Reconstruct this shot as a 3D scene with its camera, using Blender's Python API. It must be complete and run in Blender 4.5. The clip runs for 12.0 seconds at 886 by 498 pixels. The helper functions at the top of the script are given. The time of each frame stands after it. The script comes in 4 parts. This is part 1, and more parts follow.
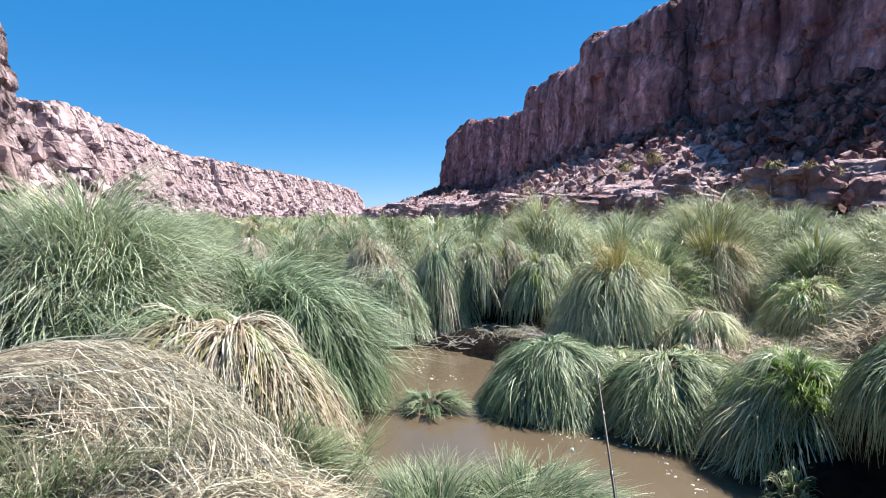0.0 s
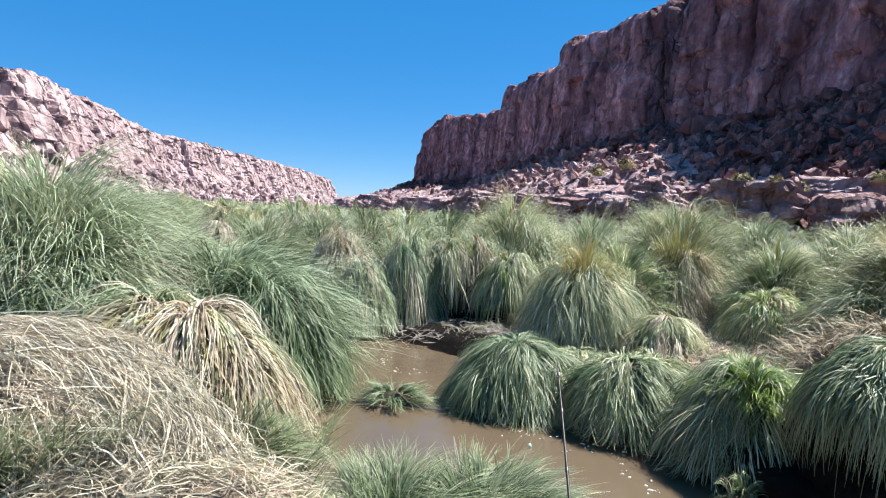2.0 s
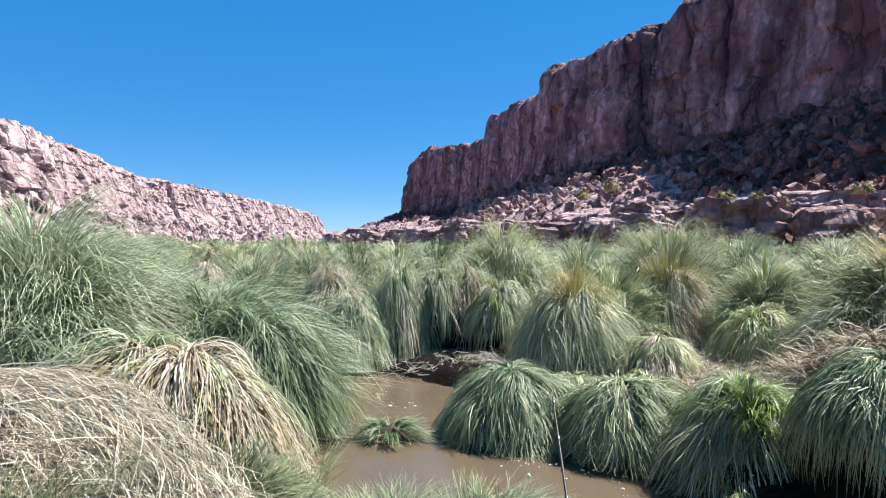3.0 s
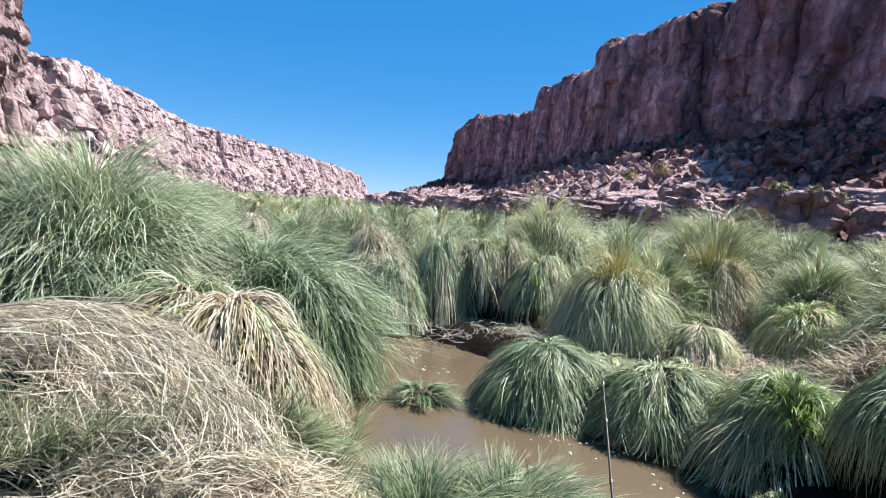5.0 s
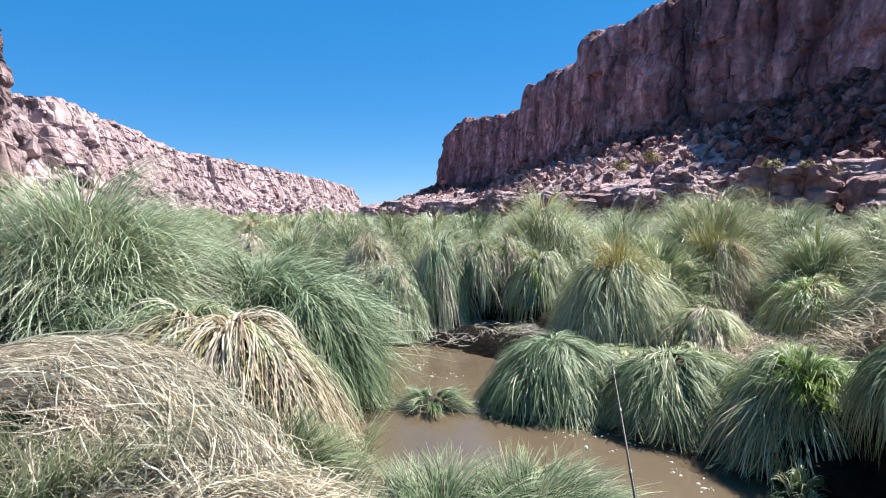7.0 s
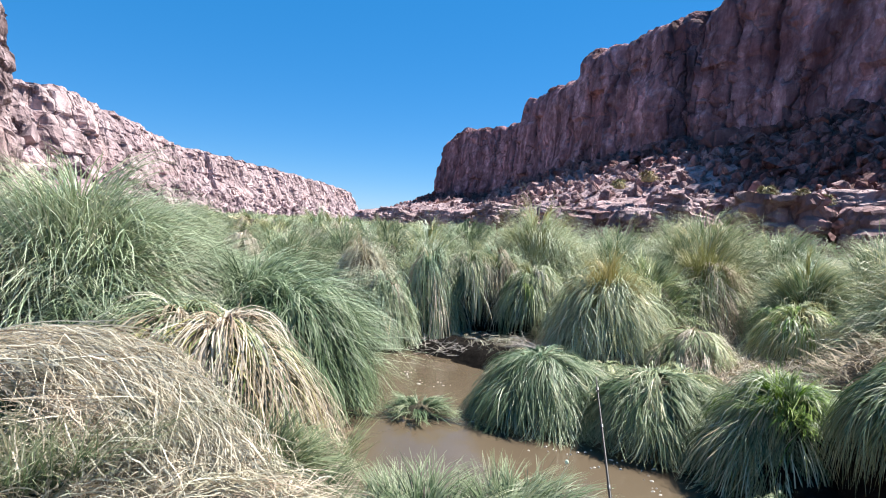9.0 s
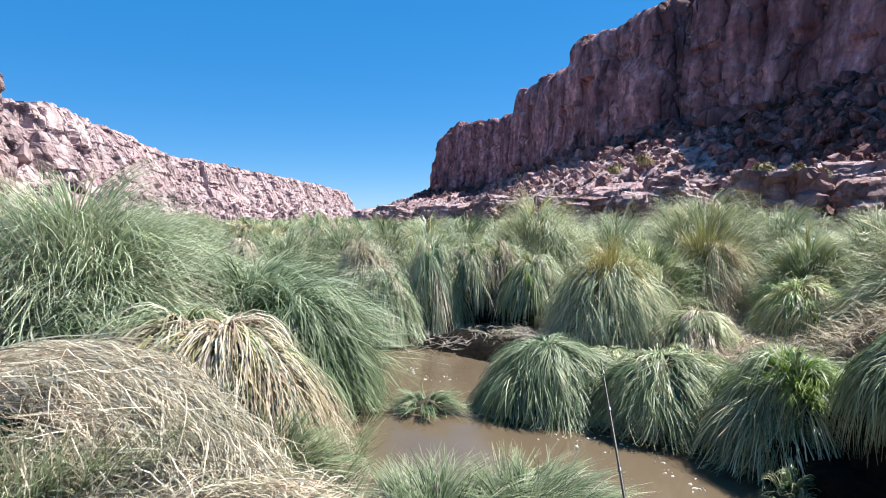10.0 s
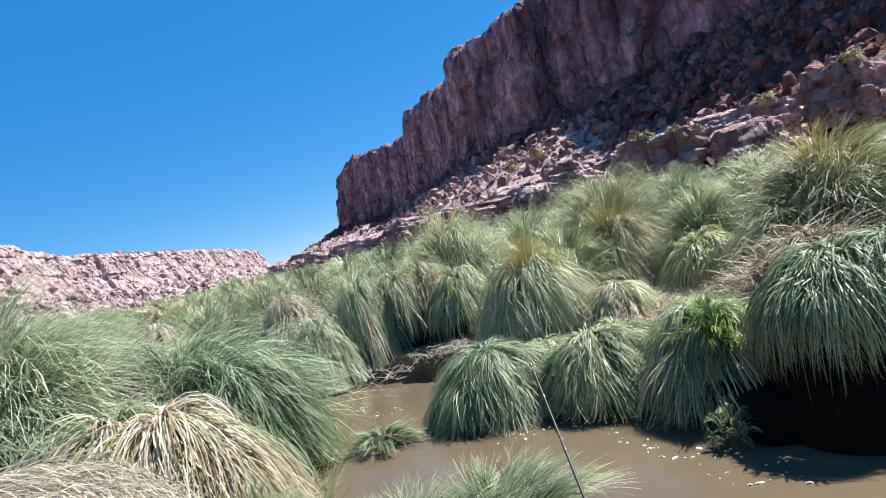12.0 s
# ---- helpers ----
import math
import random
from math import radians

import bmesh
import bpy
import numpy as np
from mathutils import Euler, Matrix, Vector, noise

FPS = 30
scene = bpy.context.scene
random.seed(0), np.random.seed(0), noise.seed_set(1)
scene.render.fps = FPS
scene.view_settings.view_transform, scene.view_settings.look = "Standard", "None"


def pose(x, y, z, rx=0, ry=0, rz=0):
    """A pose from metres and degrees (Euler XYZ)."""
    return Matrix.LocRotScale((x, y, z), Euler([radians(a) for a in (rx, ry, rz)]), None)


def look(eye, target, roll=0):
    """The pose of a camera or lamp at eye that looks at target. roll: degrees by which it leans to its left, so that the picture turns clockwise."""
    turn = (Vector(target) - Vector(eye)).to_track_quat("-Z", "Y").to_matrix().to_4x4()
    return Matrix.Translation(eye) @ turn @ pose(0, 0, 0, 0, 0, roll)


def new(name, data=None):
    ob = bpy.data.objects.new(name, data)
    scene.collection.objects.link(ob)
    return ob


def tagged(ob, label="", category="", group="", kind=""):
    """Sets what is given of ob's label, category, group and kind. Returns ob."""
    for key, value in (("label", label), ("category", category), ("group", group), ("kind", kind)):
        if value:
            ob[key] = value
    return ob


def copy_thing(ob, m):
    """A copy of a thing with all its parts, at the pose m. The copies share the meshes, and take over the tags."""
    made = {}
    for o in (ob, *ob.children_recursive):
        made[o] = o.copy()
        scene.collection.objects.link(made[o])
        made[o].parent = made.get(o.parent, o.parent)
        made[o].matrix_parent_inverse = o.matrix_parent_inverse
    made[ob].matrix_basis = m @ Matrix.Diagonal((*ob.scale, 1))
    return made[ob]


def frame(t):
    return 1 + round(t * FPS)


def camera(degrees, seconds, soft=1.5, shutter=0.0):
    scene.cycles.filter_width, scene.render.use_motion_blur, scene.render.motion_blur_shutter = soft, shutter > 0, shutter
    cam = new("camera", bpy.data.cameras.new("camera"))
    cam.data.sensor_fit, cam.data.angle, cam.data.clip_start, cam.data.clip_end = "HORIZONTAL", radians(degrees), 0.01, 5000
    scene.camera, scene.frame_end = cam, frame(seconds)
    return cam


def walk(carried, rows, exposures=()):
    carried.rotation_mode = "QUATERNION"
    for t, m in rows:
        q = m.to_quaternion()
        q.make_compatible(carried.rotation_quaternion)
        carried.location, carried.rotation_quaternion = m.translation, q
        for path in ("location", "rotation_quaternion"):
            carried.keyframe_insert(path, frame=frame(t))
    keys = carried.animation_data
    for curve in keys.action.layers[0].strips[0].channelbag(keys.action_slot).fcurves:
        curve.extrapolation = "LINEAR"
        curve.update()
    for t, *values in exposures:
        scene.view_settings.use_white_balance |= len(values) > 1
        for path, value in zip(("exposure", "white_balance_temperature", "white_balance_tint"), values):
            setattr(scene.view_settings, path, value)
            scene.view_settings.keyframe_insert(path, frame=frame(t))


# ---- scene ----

# ---- camera ----
cam = camera(70, 12.0, soft=1.1)
PATH = [
    (0, (0.000, 0.000, 1.600), (0.000, 9.987, 1.094), -0.00),
    (0.5, (0.007, -0.012, 1.601), (0.102, 9.980, 1.220), 1.64),
    (1, (-0.002, -0.014, 1.597), (0.111, 9.971, 1.059), 3.95),
    (1.5, (0.018, -0.004, 1.591), (0.362, 9.971, 0.978), 0.09),
    (2, (0.007, 0.005, 1.591), (0.472, 9.977, 1.013), 3.12),
    (2.5, (-0.002, -0.004, 1.596), (0.612, 9.972, 1.292), 4.97),
    (3, (0.008, -0.015, 1.601), (0.621, 9.966, 1.502), 0.51),
    (3.5, (0.005, -0.013, 1.601), (0.433, 9.976, 1.416), 0.26),
    (3.7, (-0.005, 0.013, 1.592), (0.433, 9.998, 1.264), 0.24),
    (5.3, (-0.052, 0.018, 1.597), (-0.059, 9.998, 0.965), 5.52),
    (5.5, (-0.052, 0.024, 1.590), (-0.113, 10.013, 1.110), 4.91),
    (6, (-0.028, 0.047, 1.582), (-0.081, 10.041, 1.246), -2.33),
    (6.5, (-0.036, 0.048, 1.579), (0.007, 10.034, 1.044), -0.05),
    (8.3, (-0.046, 0.079, 1.578), (0.024, 10.065, 1.048), 0.55),
    (8.5, (-0.046, 0.035, 1.585), (-0.064, 10.023, 1.094), 1.72),
    (9, (-0.041, 0.024, 1.584), (0.104, 10.015, 1.187), 3.24),
    (9.5, (-0.040, 0.035, 1.583), (0.077, 10.024, 1.131), 1.14),
    (10, (-0.034, 0.036, 1.573), (0.119, 10.024, 1.103), 0.01),
    (10.5, (-0.029, 0.033, 1.576), (0.244, 10.021, 1.164), -1.76),
    (11, (-0.016, 0.022, 1.578), (0.392, 10.008, 1.235), -4.48),
    (11.5, (-0.013, -0.021, 1.589), (1.859, 9.788, 1.056), -7.28),
    (12, (-0.000, -0.047, 1.584), (1.432, 9.847, 1.348), -13.44),
]
walk(cam, [(t, look(eye, target, roll)) for t, eye, target, roll in PATH])

# ---- light ----
SUN_AZ, SUN_EL = radians(68), radians(57.5)      # azimuth from +y towards +x
world = bpy.data.worlds.new("sky")
scene.world = world
world.use_nodes = True
_nt = world.node_tree
_sky = _nt.nodes.new("ShaderNodeTexSky")
_sky.sky_type = "NISHITA"
_sky.sun_disc = False
_sky.sun_elevation, _sky.sun_rotation = SUN_EL, SUN_AZ
_sky.altitude, _sky.air_density, _sky.dust_density, _sky.ozone_density = 3200, 1.0, 0.25, 2.0
_hs = _nt.nodes.new("ShaderNodeHueSaturation")
_hs.inputs["Saturation"].default_value = 1.3
_nt.links.new(_sky.outputs[0], _hs.inputs["Color"])
_mx = _nt.nodes.new("ShaderNodeMix")                      # thin dry highland air: an even, deep blue
_mx.data_type = "RGBA"
_mx.inputs[0].default_value = 0.55
_mx.inputs[7].default_value = (0.06, 1.86, 4.88, 1)
_nt.links.new(_hs.outputs[0], _mx.inputs[6])
_nt.links.new(_mx.outputs[2], _nt.nodes["Background"].inputs["Color"])
_nt.nodes["Background"].inputs["Strength"].default_value = 0.10
sun = new("sun", bpy.data.lights.new("sun", "SUN"))
sun.data.energy, sun.data.angle, sun.data.color = 8.0, radians(0.53), (1.0, 0.955, 0.89)
_d = Vector((math.sin(SUN_AZ) * math.cos(SUN_EL), math.cos(SUN_AZ) * math.cos(SUN_EL), math.sin(SUN_EL)))
sun.matrix_world = look(_d * 100, (0, 0, 0))
scene.view_settings.exposure = 0.75


# ---- materials ----
def mat(name, rough=0.8):
    m = bpy.data.materials.new(name)
    m.use_nodes = True
    b = m.node_tree.nodes["Principled BSDF"]
    b.inputs["Roughness"].default_value = rough
    return m, m.node_tree.nodes, m.node_tree.links, b


def ramp(ns, stops):
    r = ns.new("ShaderNodeValToRGB")
    while len(r.color_ramp.elements) < len(stops):
        r.color_ramp.elements.new(0.5)
    for e, (p, c) in zip(r.color_ramp.elements, stops):
        e.position, e.color = p, (*c, 1)
    return r


def tex_noise(ns, ls, coord, scale, detail=6, rough=0.6, stretch=(1, 1, 1)):
    mp = ns.new("ShaderNodeMapping")
    mp.inputs["Scale"].default_value = stretch
    ls.new(coord, mp.inputs["Vector"])
    n = ns.new("ShaderNodeTexNoise")
    n.inputs["Scale"].default_value, n.inputs["Detail"].default_value, n.inputs["Roughness"].default_value = scale, detail, rough
    ls.new(mp.outputs[0], n.inputs["Vector"])
    return n.outputs["Fac"]


def mix(ns, ls, fac, a, b, kind="MIX"):
    m = ns.new("ShaderNodeMix")
    m.data_type, m.blend_type = "RGBA", kind
    for sock, v in ((m.inputs[0], fac), (m.inputs[6], a), (m.inputs[7], b)):
        if isinstance(v, bpy.types.NodeSocket):
            ls.new(v, sock)
        elif isinstance(v, tuple):
            sock.default_value = (*v, 1)
        else:
            sock.default_value = v
    return m.outputs[2]


def bump(ns, ls, b, height, strength, dist):
    n = ns.new("ShaderNodeBump")
    n.inputs["Strength"].default_value, n.inputs["Distance"].default_value = strength, dist
    ls.new(height, n.inputs["Height"])
    ls.new(n.outputs[0], b.inputs["Normal"])


def leaf_material(name, stops, tip, tip_amount=0.5, rough=0.46, glow=0.21, tone=0.8):
    """Grass blades: a colour for each blade, dry towards the tip, some light let through."""
    stops = [(p, tuple(tone * c for c in col)) for p, col in stops]
    tip = tuple(tone * c for c in tip)
    m, ns, ls, b = mat(name, rough)
    geo = ns.new("ShaderNodeNewGeometry")
    col = ramp(ns, stops)
    uv = ns.new("ShaderNodeUVMap")
    sep = ns.new("ShaderNodeSeparateXYZ")
    ls.new(uv.outputs[0], sep.inputs[0])
    own_share = ns.new("ShaderNodeMath")                   # half of a blade's colour is its own, half its lock's
    own_share.operation = "MULTIPLY_ADD"
    own_share.inputs[1].default_value, own_share.inputs[2].default_value = 0.62, -0.14
    ls.new(geo.outputs["Random Per Island"], own_share.inputs[0])
    both = ns.new("ShaderNodeMath")
    both.operation = "MULTIPLY_ADD"
    both.inputs[1].default_value = 0.66
    ls.new(sep.outputs[0], both.inputs[0])
    ls.new(own_share.outputs[0], both.inputs[2])
    ls.new(both.outputs[0], col.inputs[0])
    mr = ns.new("ShaderNodeMapRange")
    mr.inputs[1].default_value, mr.inputs[2].default_value = 0.45, 1.0
    mr.inputs[3].default_value, mr.inputs[4].default_value = 0.0, tip_amount
    ls.new(sep.outputs[1], mr.inputs[0])
    c = mix(ns, ls, mr.outputs[0], col.outputs[0], tip)
    co = ns.new("ShaderNodeTexCoord")
    n = tex_noise(ns, ls, co.outputs["Object"], 2.2, 3)
    v = ramp(ns, ((0.3, (0.72, 0.74, 0.70)), (0.7, (1.2, 1.16, 1.1))))
    ls.new(n, v.inputs[0])
    c = mix(ns, ls, 1.0, c, v.outputs[0], "MULTIPLY")
    oi = ns.new("ShaderNodeObjectInfo")
    own = ramp(ns, ((0.0, (0.80, 0.89, 0.82)), (0.5, (0.95, 1.0, 1.0)), (1.0, (1.12, 1.09, 1.06))))   # no two tufts quite alike
    ls.new(oi.outputs["Random"], own.inputs[0])
    c = mix(ns, ls, 1.0, c, own.outputs[0], "MULTIPLY")
    ls.new(c, b.inputs["Base Color"])
    b.inputs["Specular IOR Level"].default_value = 0.32
    tr = ns.new("ShaderNodeBsdfTranslucent")
    ls.new(c, tr.inputs["Color"])
    ms = ns.new("ShaderNodeMixShader")
    ms.inputs[0].default_value = glow
    ls.new(b.outputs[0], ms.inputs[1])
    ls.new(tr.outputs[0], ms.inputs[2])
    ls.new(ms.outputs[0], ns["Material Output"].inputs["Surface"])
    return m


M_GREEN = leaf_material("silver_green_blades", ((0.0, (0.05, 0.10, 0.035)), (0.35, (0.165, 0.232, 0.125)), (0.65, (0.34, 0.39, 0.265)), (0.90, (0.53, 0.54, 0.42)), (1.0, (0.70, 0.60, 0.42))), (0.50, 0.50, 0.35), tone=0.90)
M_DARK = leaf_material("blue_green_blades", ((0.0, (0.025, 0.066, 0.022)), (0.4, (0.104, 0.160, 0.085)), (0.75, (0.215, 0.275, 0.17)), (1.0, (0.46, 0.49, 0.36))), (0.305, 0.355, 0.215), tone=0.88)
# pale silver-green blades, with their sunlit shine put into the base colour
M_SILVER = leaf_material("sheen_silver_blades", ((0.0, (0.12, 0.165, 0.08)), (0.3, (0.285, 0.365, 0.235)), (0.65, (0.45, 0.52, 0.40)), (1.0, (0.63, 0.65, 0.55))), (0.58, 0.60, 0.47), tone=1.02)
M_LIME = leaf_material("fresh_green_blades", ((0.0, (0.08, 0.18, 0.02)), (0.5, (0.20, 0.36, 0.05)), (1.0, (0.42, 0.50, 0.14))), (0.42, 0.46, 0.18), 0.35)
M_YELLOW = leaf_material("ochre_blades", ((0.0, (0.18, 0.19, 0.06)), (0.5, (0.37, 0.34, 0.13)), (1.0, (0.58, 0.52, 0.28))), (0.54, 0.46, 0.25), 0.4)
M_OLIVE = leaf_material("olive_blades", ((0.0, (0.10, 0.14, 0.05)), (0.4, (0.27, 0.31, 0.17)), (0.8, (0.46, 0.47, 0.32)), (1.0, (0.68, 0.60, 0.42))), (0.48, 0.46, 0.30), tone=1.12)
M_STRAW = leaf_material("dry_straw", ((0.0, (0.30, 0.21, 0.15)), (0.35, (0.565, 0.47, 0.385)), (0.7, (0.74, 0.65, 0.565)), (1.0, (0.86, 0.80, 0.73))), (0.77, 0.70, 0.61), 0.4, 0.5, 0.26, 0.86)
M_BROWN = leaf_material("brown_dead_blades", ((0.0, (0.10, 0.07, 0.045)), (0.5, (0.26, 0.19, 0.13)), (0.85, (0.42, 0.33, 0.24)), (1.0, (0.62, 0.53, 0.42))), (0.36, 0.29, 0.21), 0.4, 0.6, 0.1, 0.8)
# dead thatch core, darkened to show the shade between blades
M_THATCH, _n, _l, _b = mat("shade_dark_thatch", 0.95)
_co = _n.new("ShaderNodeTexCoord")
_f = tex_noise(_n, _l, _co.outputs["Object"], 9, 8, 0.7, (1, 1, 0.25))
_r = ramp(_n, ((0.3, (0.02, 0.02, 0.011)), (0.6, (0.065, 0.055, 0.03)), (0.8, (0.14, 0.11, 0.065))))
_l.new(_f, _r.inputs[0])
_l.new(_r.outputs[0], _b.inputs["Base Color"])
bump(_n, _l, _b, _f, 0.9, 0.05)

M_THATCH_DRY, _n, _l, _b = mat("dry_thatch", 0.95)
_co = _n.new("ShaderNodeTexCoord")
_f = tex_noise(_n, _l, _co.outputs["Object"], 14, 8, 0.75, (1, 1, 0.5))
_r = ramp(_n, ((0.3, (0.07, 0.052, 0.036)), (0.55, (0.29, 0.23, 0.17)), (0.75, (0.56, 0.47, 0.37))))
_l.new(_f, _r.inputs[0])
_l.new(_r.outputs[0], _b.inputs["Base Color"])
bump(_n, _l, _b, _f, 1.0, 0.06)


def rock_material(name, stops, varnish, scale=1.0, tone=0.72, pieces=0.0):
    stops = [(p, tuple(tone * c for c in col)) for p, col in stops]
    varnish = tuple(tone * c for c in varnish)
    m, ns, ls, b = mat(name, 0.9)
    b.inputs["Specular IOR Level"].default_value = 0.18
    co = ns.new("ShaderNodeTexCoord").outputs["Object"]
    big = tex_noise(ns, ls, co, 0.10 * scale, 6, 0.6)
    fine = tex_noise(ns, ls, co, 0.9 * scale, 9, 0.68)
    streak = tex_noise(ns, ls, co, 0.35 * scale, 7, 0.6, (1, 1, 0.16))
    r = ramp(ns, stops)
    ls.new(fine, r.inputs[0])
    vr = ramp(ns, ((0.42, (0, 0, 0)), (0.62, (1, 1, 1))))
    ls.new(streak, vr.inputs[0])
    c = mix(ns, ls, vr.outputs[0], r.outputs[0], varnish)
    tint = ramp(ns, ((0.3, (0.80, 0.76, 0.78)), (0.7, (1.12, 1.08, 1.04))))
    ls.new(big, tint.inputs[0])
    c = mix(ns, ls, 1.0, c, tint.outputs[0], "MULTIPLY")
    mid = tex_noise(ns, ls, co, 0.30 * scale, 5, 0.65, (1, 1, 0.5))      # stained and bare faces
    faces = ramp(ns, ((0.36, (0.60, 0.57, 0.58)), (0.52, (1.0, 1.0, 1.0)), (0.66, (1.42, 1.38, 1.36))))
    ls.new(mid, faces.inputs[0])
    c = mix(ns, ls, 1.0, c, faces.outputs[0], "MULTIPLY")
    piece = ramp(ns, ((0.0, (0.62, 0.60, 0.62)), (0.5, (1.0, 0.98, 0.97)), (1.0, (1.40, 1.37, 1.36))))   # no two blocks alike
    ls.new(ns.new("ShaderNodeNewGeometry").outputs["Random Per Island"], piece.inputs[0])
    c = mix(ns, ls, pieces, c, piece.outputs[0], "MULTIPLY")
    vo = ns.new("ShaderNodeTexVoronoi")
    vo.feature = "DISTANCE_TO_EDGE"
    vo.inputs["Scale"].default_value = 0.55 * scale
    mp = ns.new("ShaderNodeMapping")
    mp.inputs["Scale"].default_value = (1, 1, 0.45)
    wn = ns.new("ShaderNodeTexNoise")
    wn.inputs["Scale"].default_value, wn.inputs["Detail"].default_value = 0.45 * scale, 4
    ls.new(co, wn.inputs["Vector"])
    bent = ns.new("ShaderNodeVectorMath")
    bent.operation = "MULTIPLY_ADD"
    bent.inputs[1].default_value = (2.6 / scale,) * 3
    ls.new(wn.outputs["Color"], bent.inputs[0])
    ls.new(co, bent.inputs[2])
    ls.new(bent.outputs[0], mp.inputs["Vector"])
    ls.new(mp.outputs[0], vo.inputs["Vector"])
    cl = ns.new("ShaderNodeMapRange")
    cl.inputs[2].default_value = 0.12
    ls.new(vo.outputs["Distance"], cl.inputs[0])
    dark_joints = ramp(ns, ((0.0, (0.30, 0.27, 0.27)), (0.45, (1, 1, 1))))      # darker along the joints
    ls.new(cl.outputs[0], dark_joints.inputs[0])
    patchy = ramp(ns, ((0.44, (0, 0, 0)), (0.60, (0.85, 0.85, 0.85))))
    ls.new(big, patchy.inputs[0])
    c = mix(ns, ls, patchy.outputs[0], c, dark_joints.outputs[0], "MULTIPLY")
    ls.new(c, b.inputs["Base Color"])
    ad = ns.new("ShaderNodeMath")
    ad.operation = "MULTIPLY_ADD"
    ls.new(fine, ad.inputs[0])
    ad.inputs[1].default_value = 1.6
    ls.new(cl.outputs[0], ad.inputs[2])
    bump(ns, ls, b, ad.outputs[0], 0.8, 0.35 / scale)
    return m


M_CLIFF_R = rock_material("dark_rhyolite", ((0.25, (0.14, 0.068, 0.075)), (0.5, (0.31, 0.175, 0.185)), (0.75, (0.60, 0.42, 0.44))), (0.13, 0.066, 0.072), 0.7, 1.32)
M_CLIFF_L = rock_material("pale_rhyolite", ((0.25, (0.20, 0.155, 0.16)), (0.5, (0.44, 0.36, 0.375)), (0.75, (0.66, 0.57, 0.585))), (0.30, 0.23, 0.235), 0.5, 0.92, 0.8)
# darker rock, deepened further for the cliff's shade; M_SLAB and M_TUFF lie sunlit
M_BOULDER = rock_material("shade_toned_boulder", ((0.25, (0.24, 0.13, 0.135)), (0.5, (0.51, 0.295, 0.29)), (0.75, (0.74, 0.50, 0.49))), (0.32, 0.155, 0.15), 2.0, 0.49, 0.9)
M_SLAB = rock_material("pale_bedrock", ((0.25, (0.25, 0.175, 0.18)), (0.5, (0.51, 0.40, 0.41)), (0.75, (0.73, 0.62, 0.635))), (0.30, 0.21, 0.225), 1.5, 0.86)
M_TUFF = rock_material("pale_tuff_blocks", ((0.25, (0.23, 0.155, 0.16)), (0.5, (0.48, 0.36, 0.37)), (0.75, (0.73, 0.60, 0.61))), (0.30, 0.19, 0.195), 2.0, 0.72, 0.8)

# scree rock, its own red-brown darkened to hold the cliff's shade
M_SCREE = rock_material("shade_toned_scree", ((0.25, (0.12, 0.055, 0.05)), (0.5, (0.26, 0.125, 0.11)), (0.75, (0.42, 0.24, 0.22))), (0.14, 0.064, 0.058), 2.0, 0.52)

M_GROUND, _n, _l, _b = mat("valley_soil", 0.95)
_co = _n.new("ShaderNodeTexCoord").outputs["Object"]
_f = tex_noise(_n, _l, _co, 3.0, 9, 0.7)
_r = ramp(_n, ((0.3, (0.04, 0.03, 0.02)), (0.55, (0.105, 0.083, 0.058)), (0.8, (0.22, 0.185, 0.14))))
_l.new(_f, _r.inputs[0])
_l.new(_r.outputs[0], _b.inputs["Base Color"])
bump(_n, _l, _b, _f, 0.7, 0.06)

# mud coloured near-black to hold the shade under the overhanging tussocks
M_MUD, _n, _l, _b = mat("shade_black_mud", 0.85)
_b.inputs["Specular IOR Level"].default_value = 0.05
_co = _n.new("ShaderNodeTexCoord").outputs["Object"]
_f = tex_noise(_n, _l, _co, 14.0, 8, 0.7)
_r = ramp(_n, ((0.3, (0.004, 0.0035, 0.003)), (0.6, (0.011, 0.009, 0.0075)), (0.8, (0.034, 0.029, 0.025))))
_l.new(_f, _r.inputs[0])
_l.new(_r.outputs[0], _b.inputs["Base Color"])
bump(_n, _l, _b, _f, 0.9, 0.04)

M_WATER, _n, _l, _b = mat("silty_water", 0.13)
_co = _n.new("ShaderNodeTexCoord").outputs["Object"]
_f = tex_noise(_n, _l, _co, 1.1, 4, 0.55, (1, 0.6, 1))
_r = ramp(_n, ((0.3, (0.082, 0.062, 0.041)), (0.7, (0.108, 0.083, 0.056))))
_l.new(_f, _r.inputs[0])
_l.new(_r.outputs[0], _b.inputs["Base Color"])
_b.inputs["IOR"].default_value = 1.33
_w = tex_noise(_n, _l, _co, 5.0, 4, 0.5, (1.0, 0.7, 1))
bump(_n, _l, _b, _w, 0.25, 0.03)


def plain(name, colour, rough=0.6, metal=0.0, spread=0.15, scale=30):
    m, ns, ls, b = mat(name, rough)
    co = ns.new("ShaderNodeTexCoord").outputs["Object"]
    f = tex_noise(ns, ls, co, scale, 5)
    lo, hi = (tuple(c * (1 + k * spread) for c in colour) for k in (-1, 1))
    r = ramp(ns, ((0.3, lo), (0.7, hi)))
    ls.new(f, r.inputs[0])
    ls.new(r.outputs[0], b.inputs["Base Color"])
    b.inputs["Metallic"].default_value = metal
    return m


M_FOAM = plain("white_foam", (0.62, 0.58, 0.51), 0.7)
M_STICK = plain("bleached_wood", (0.38, 0.34, 0.31), 0.85, 0, 0.35, 12)
M_ROD = plain("black_graphite", (0.014, 0.012, 0.011), 0.5)
M_METAL = plain("dark_metal", (0.10, 0.10, 0.10), 0.5, 1.0)
M_LINE = plain("pale_green_line", (0.55, 0.66, 0.48), 0.4)
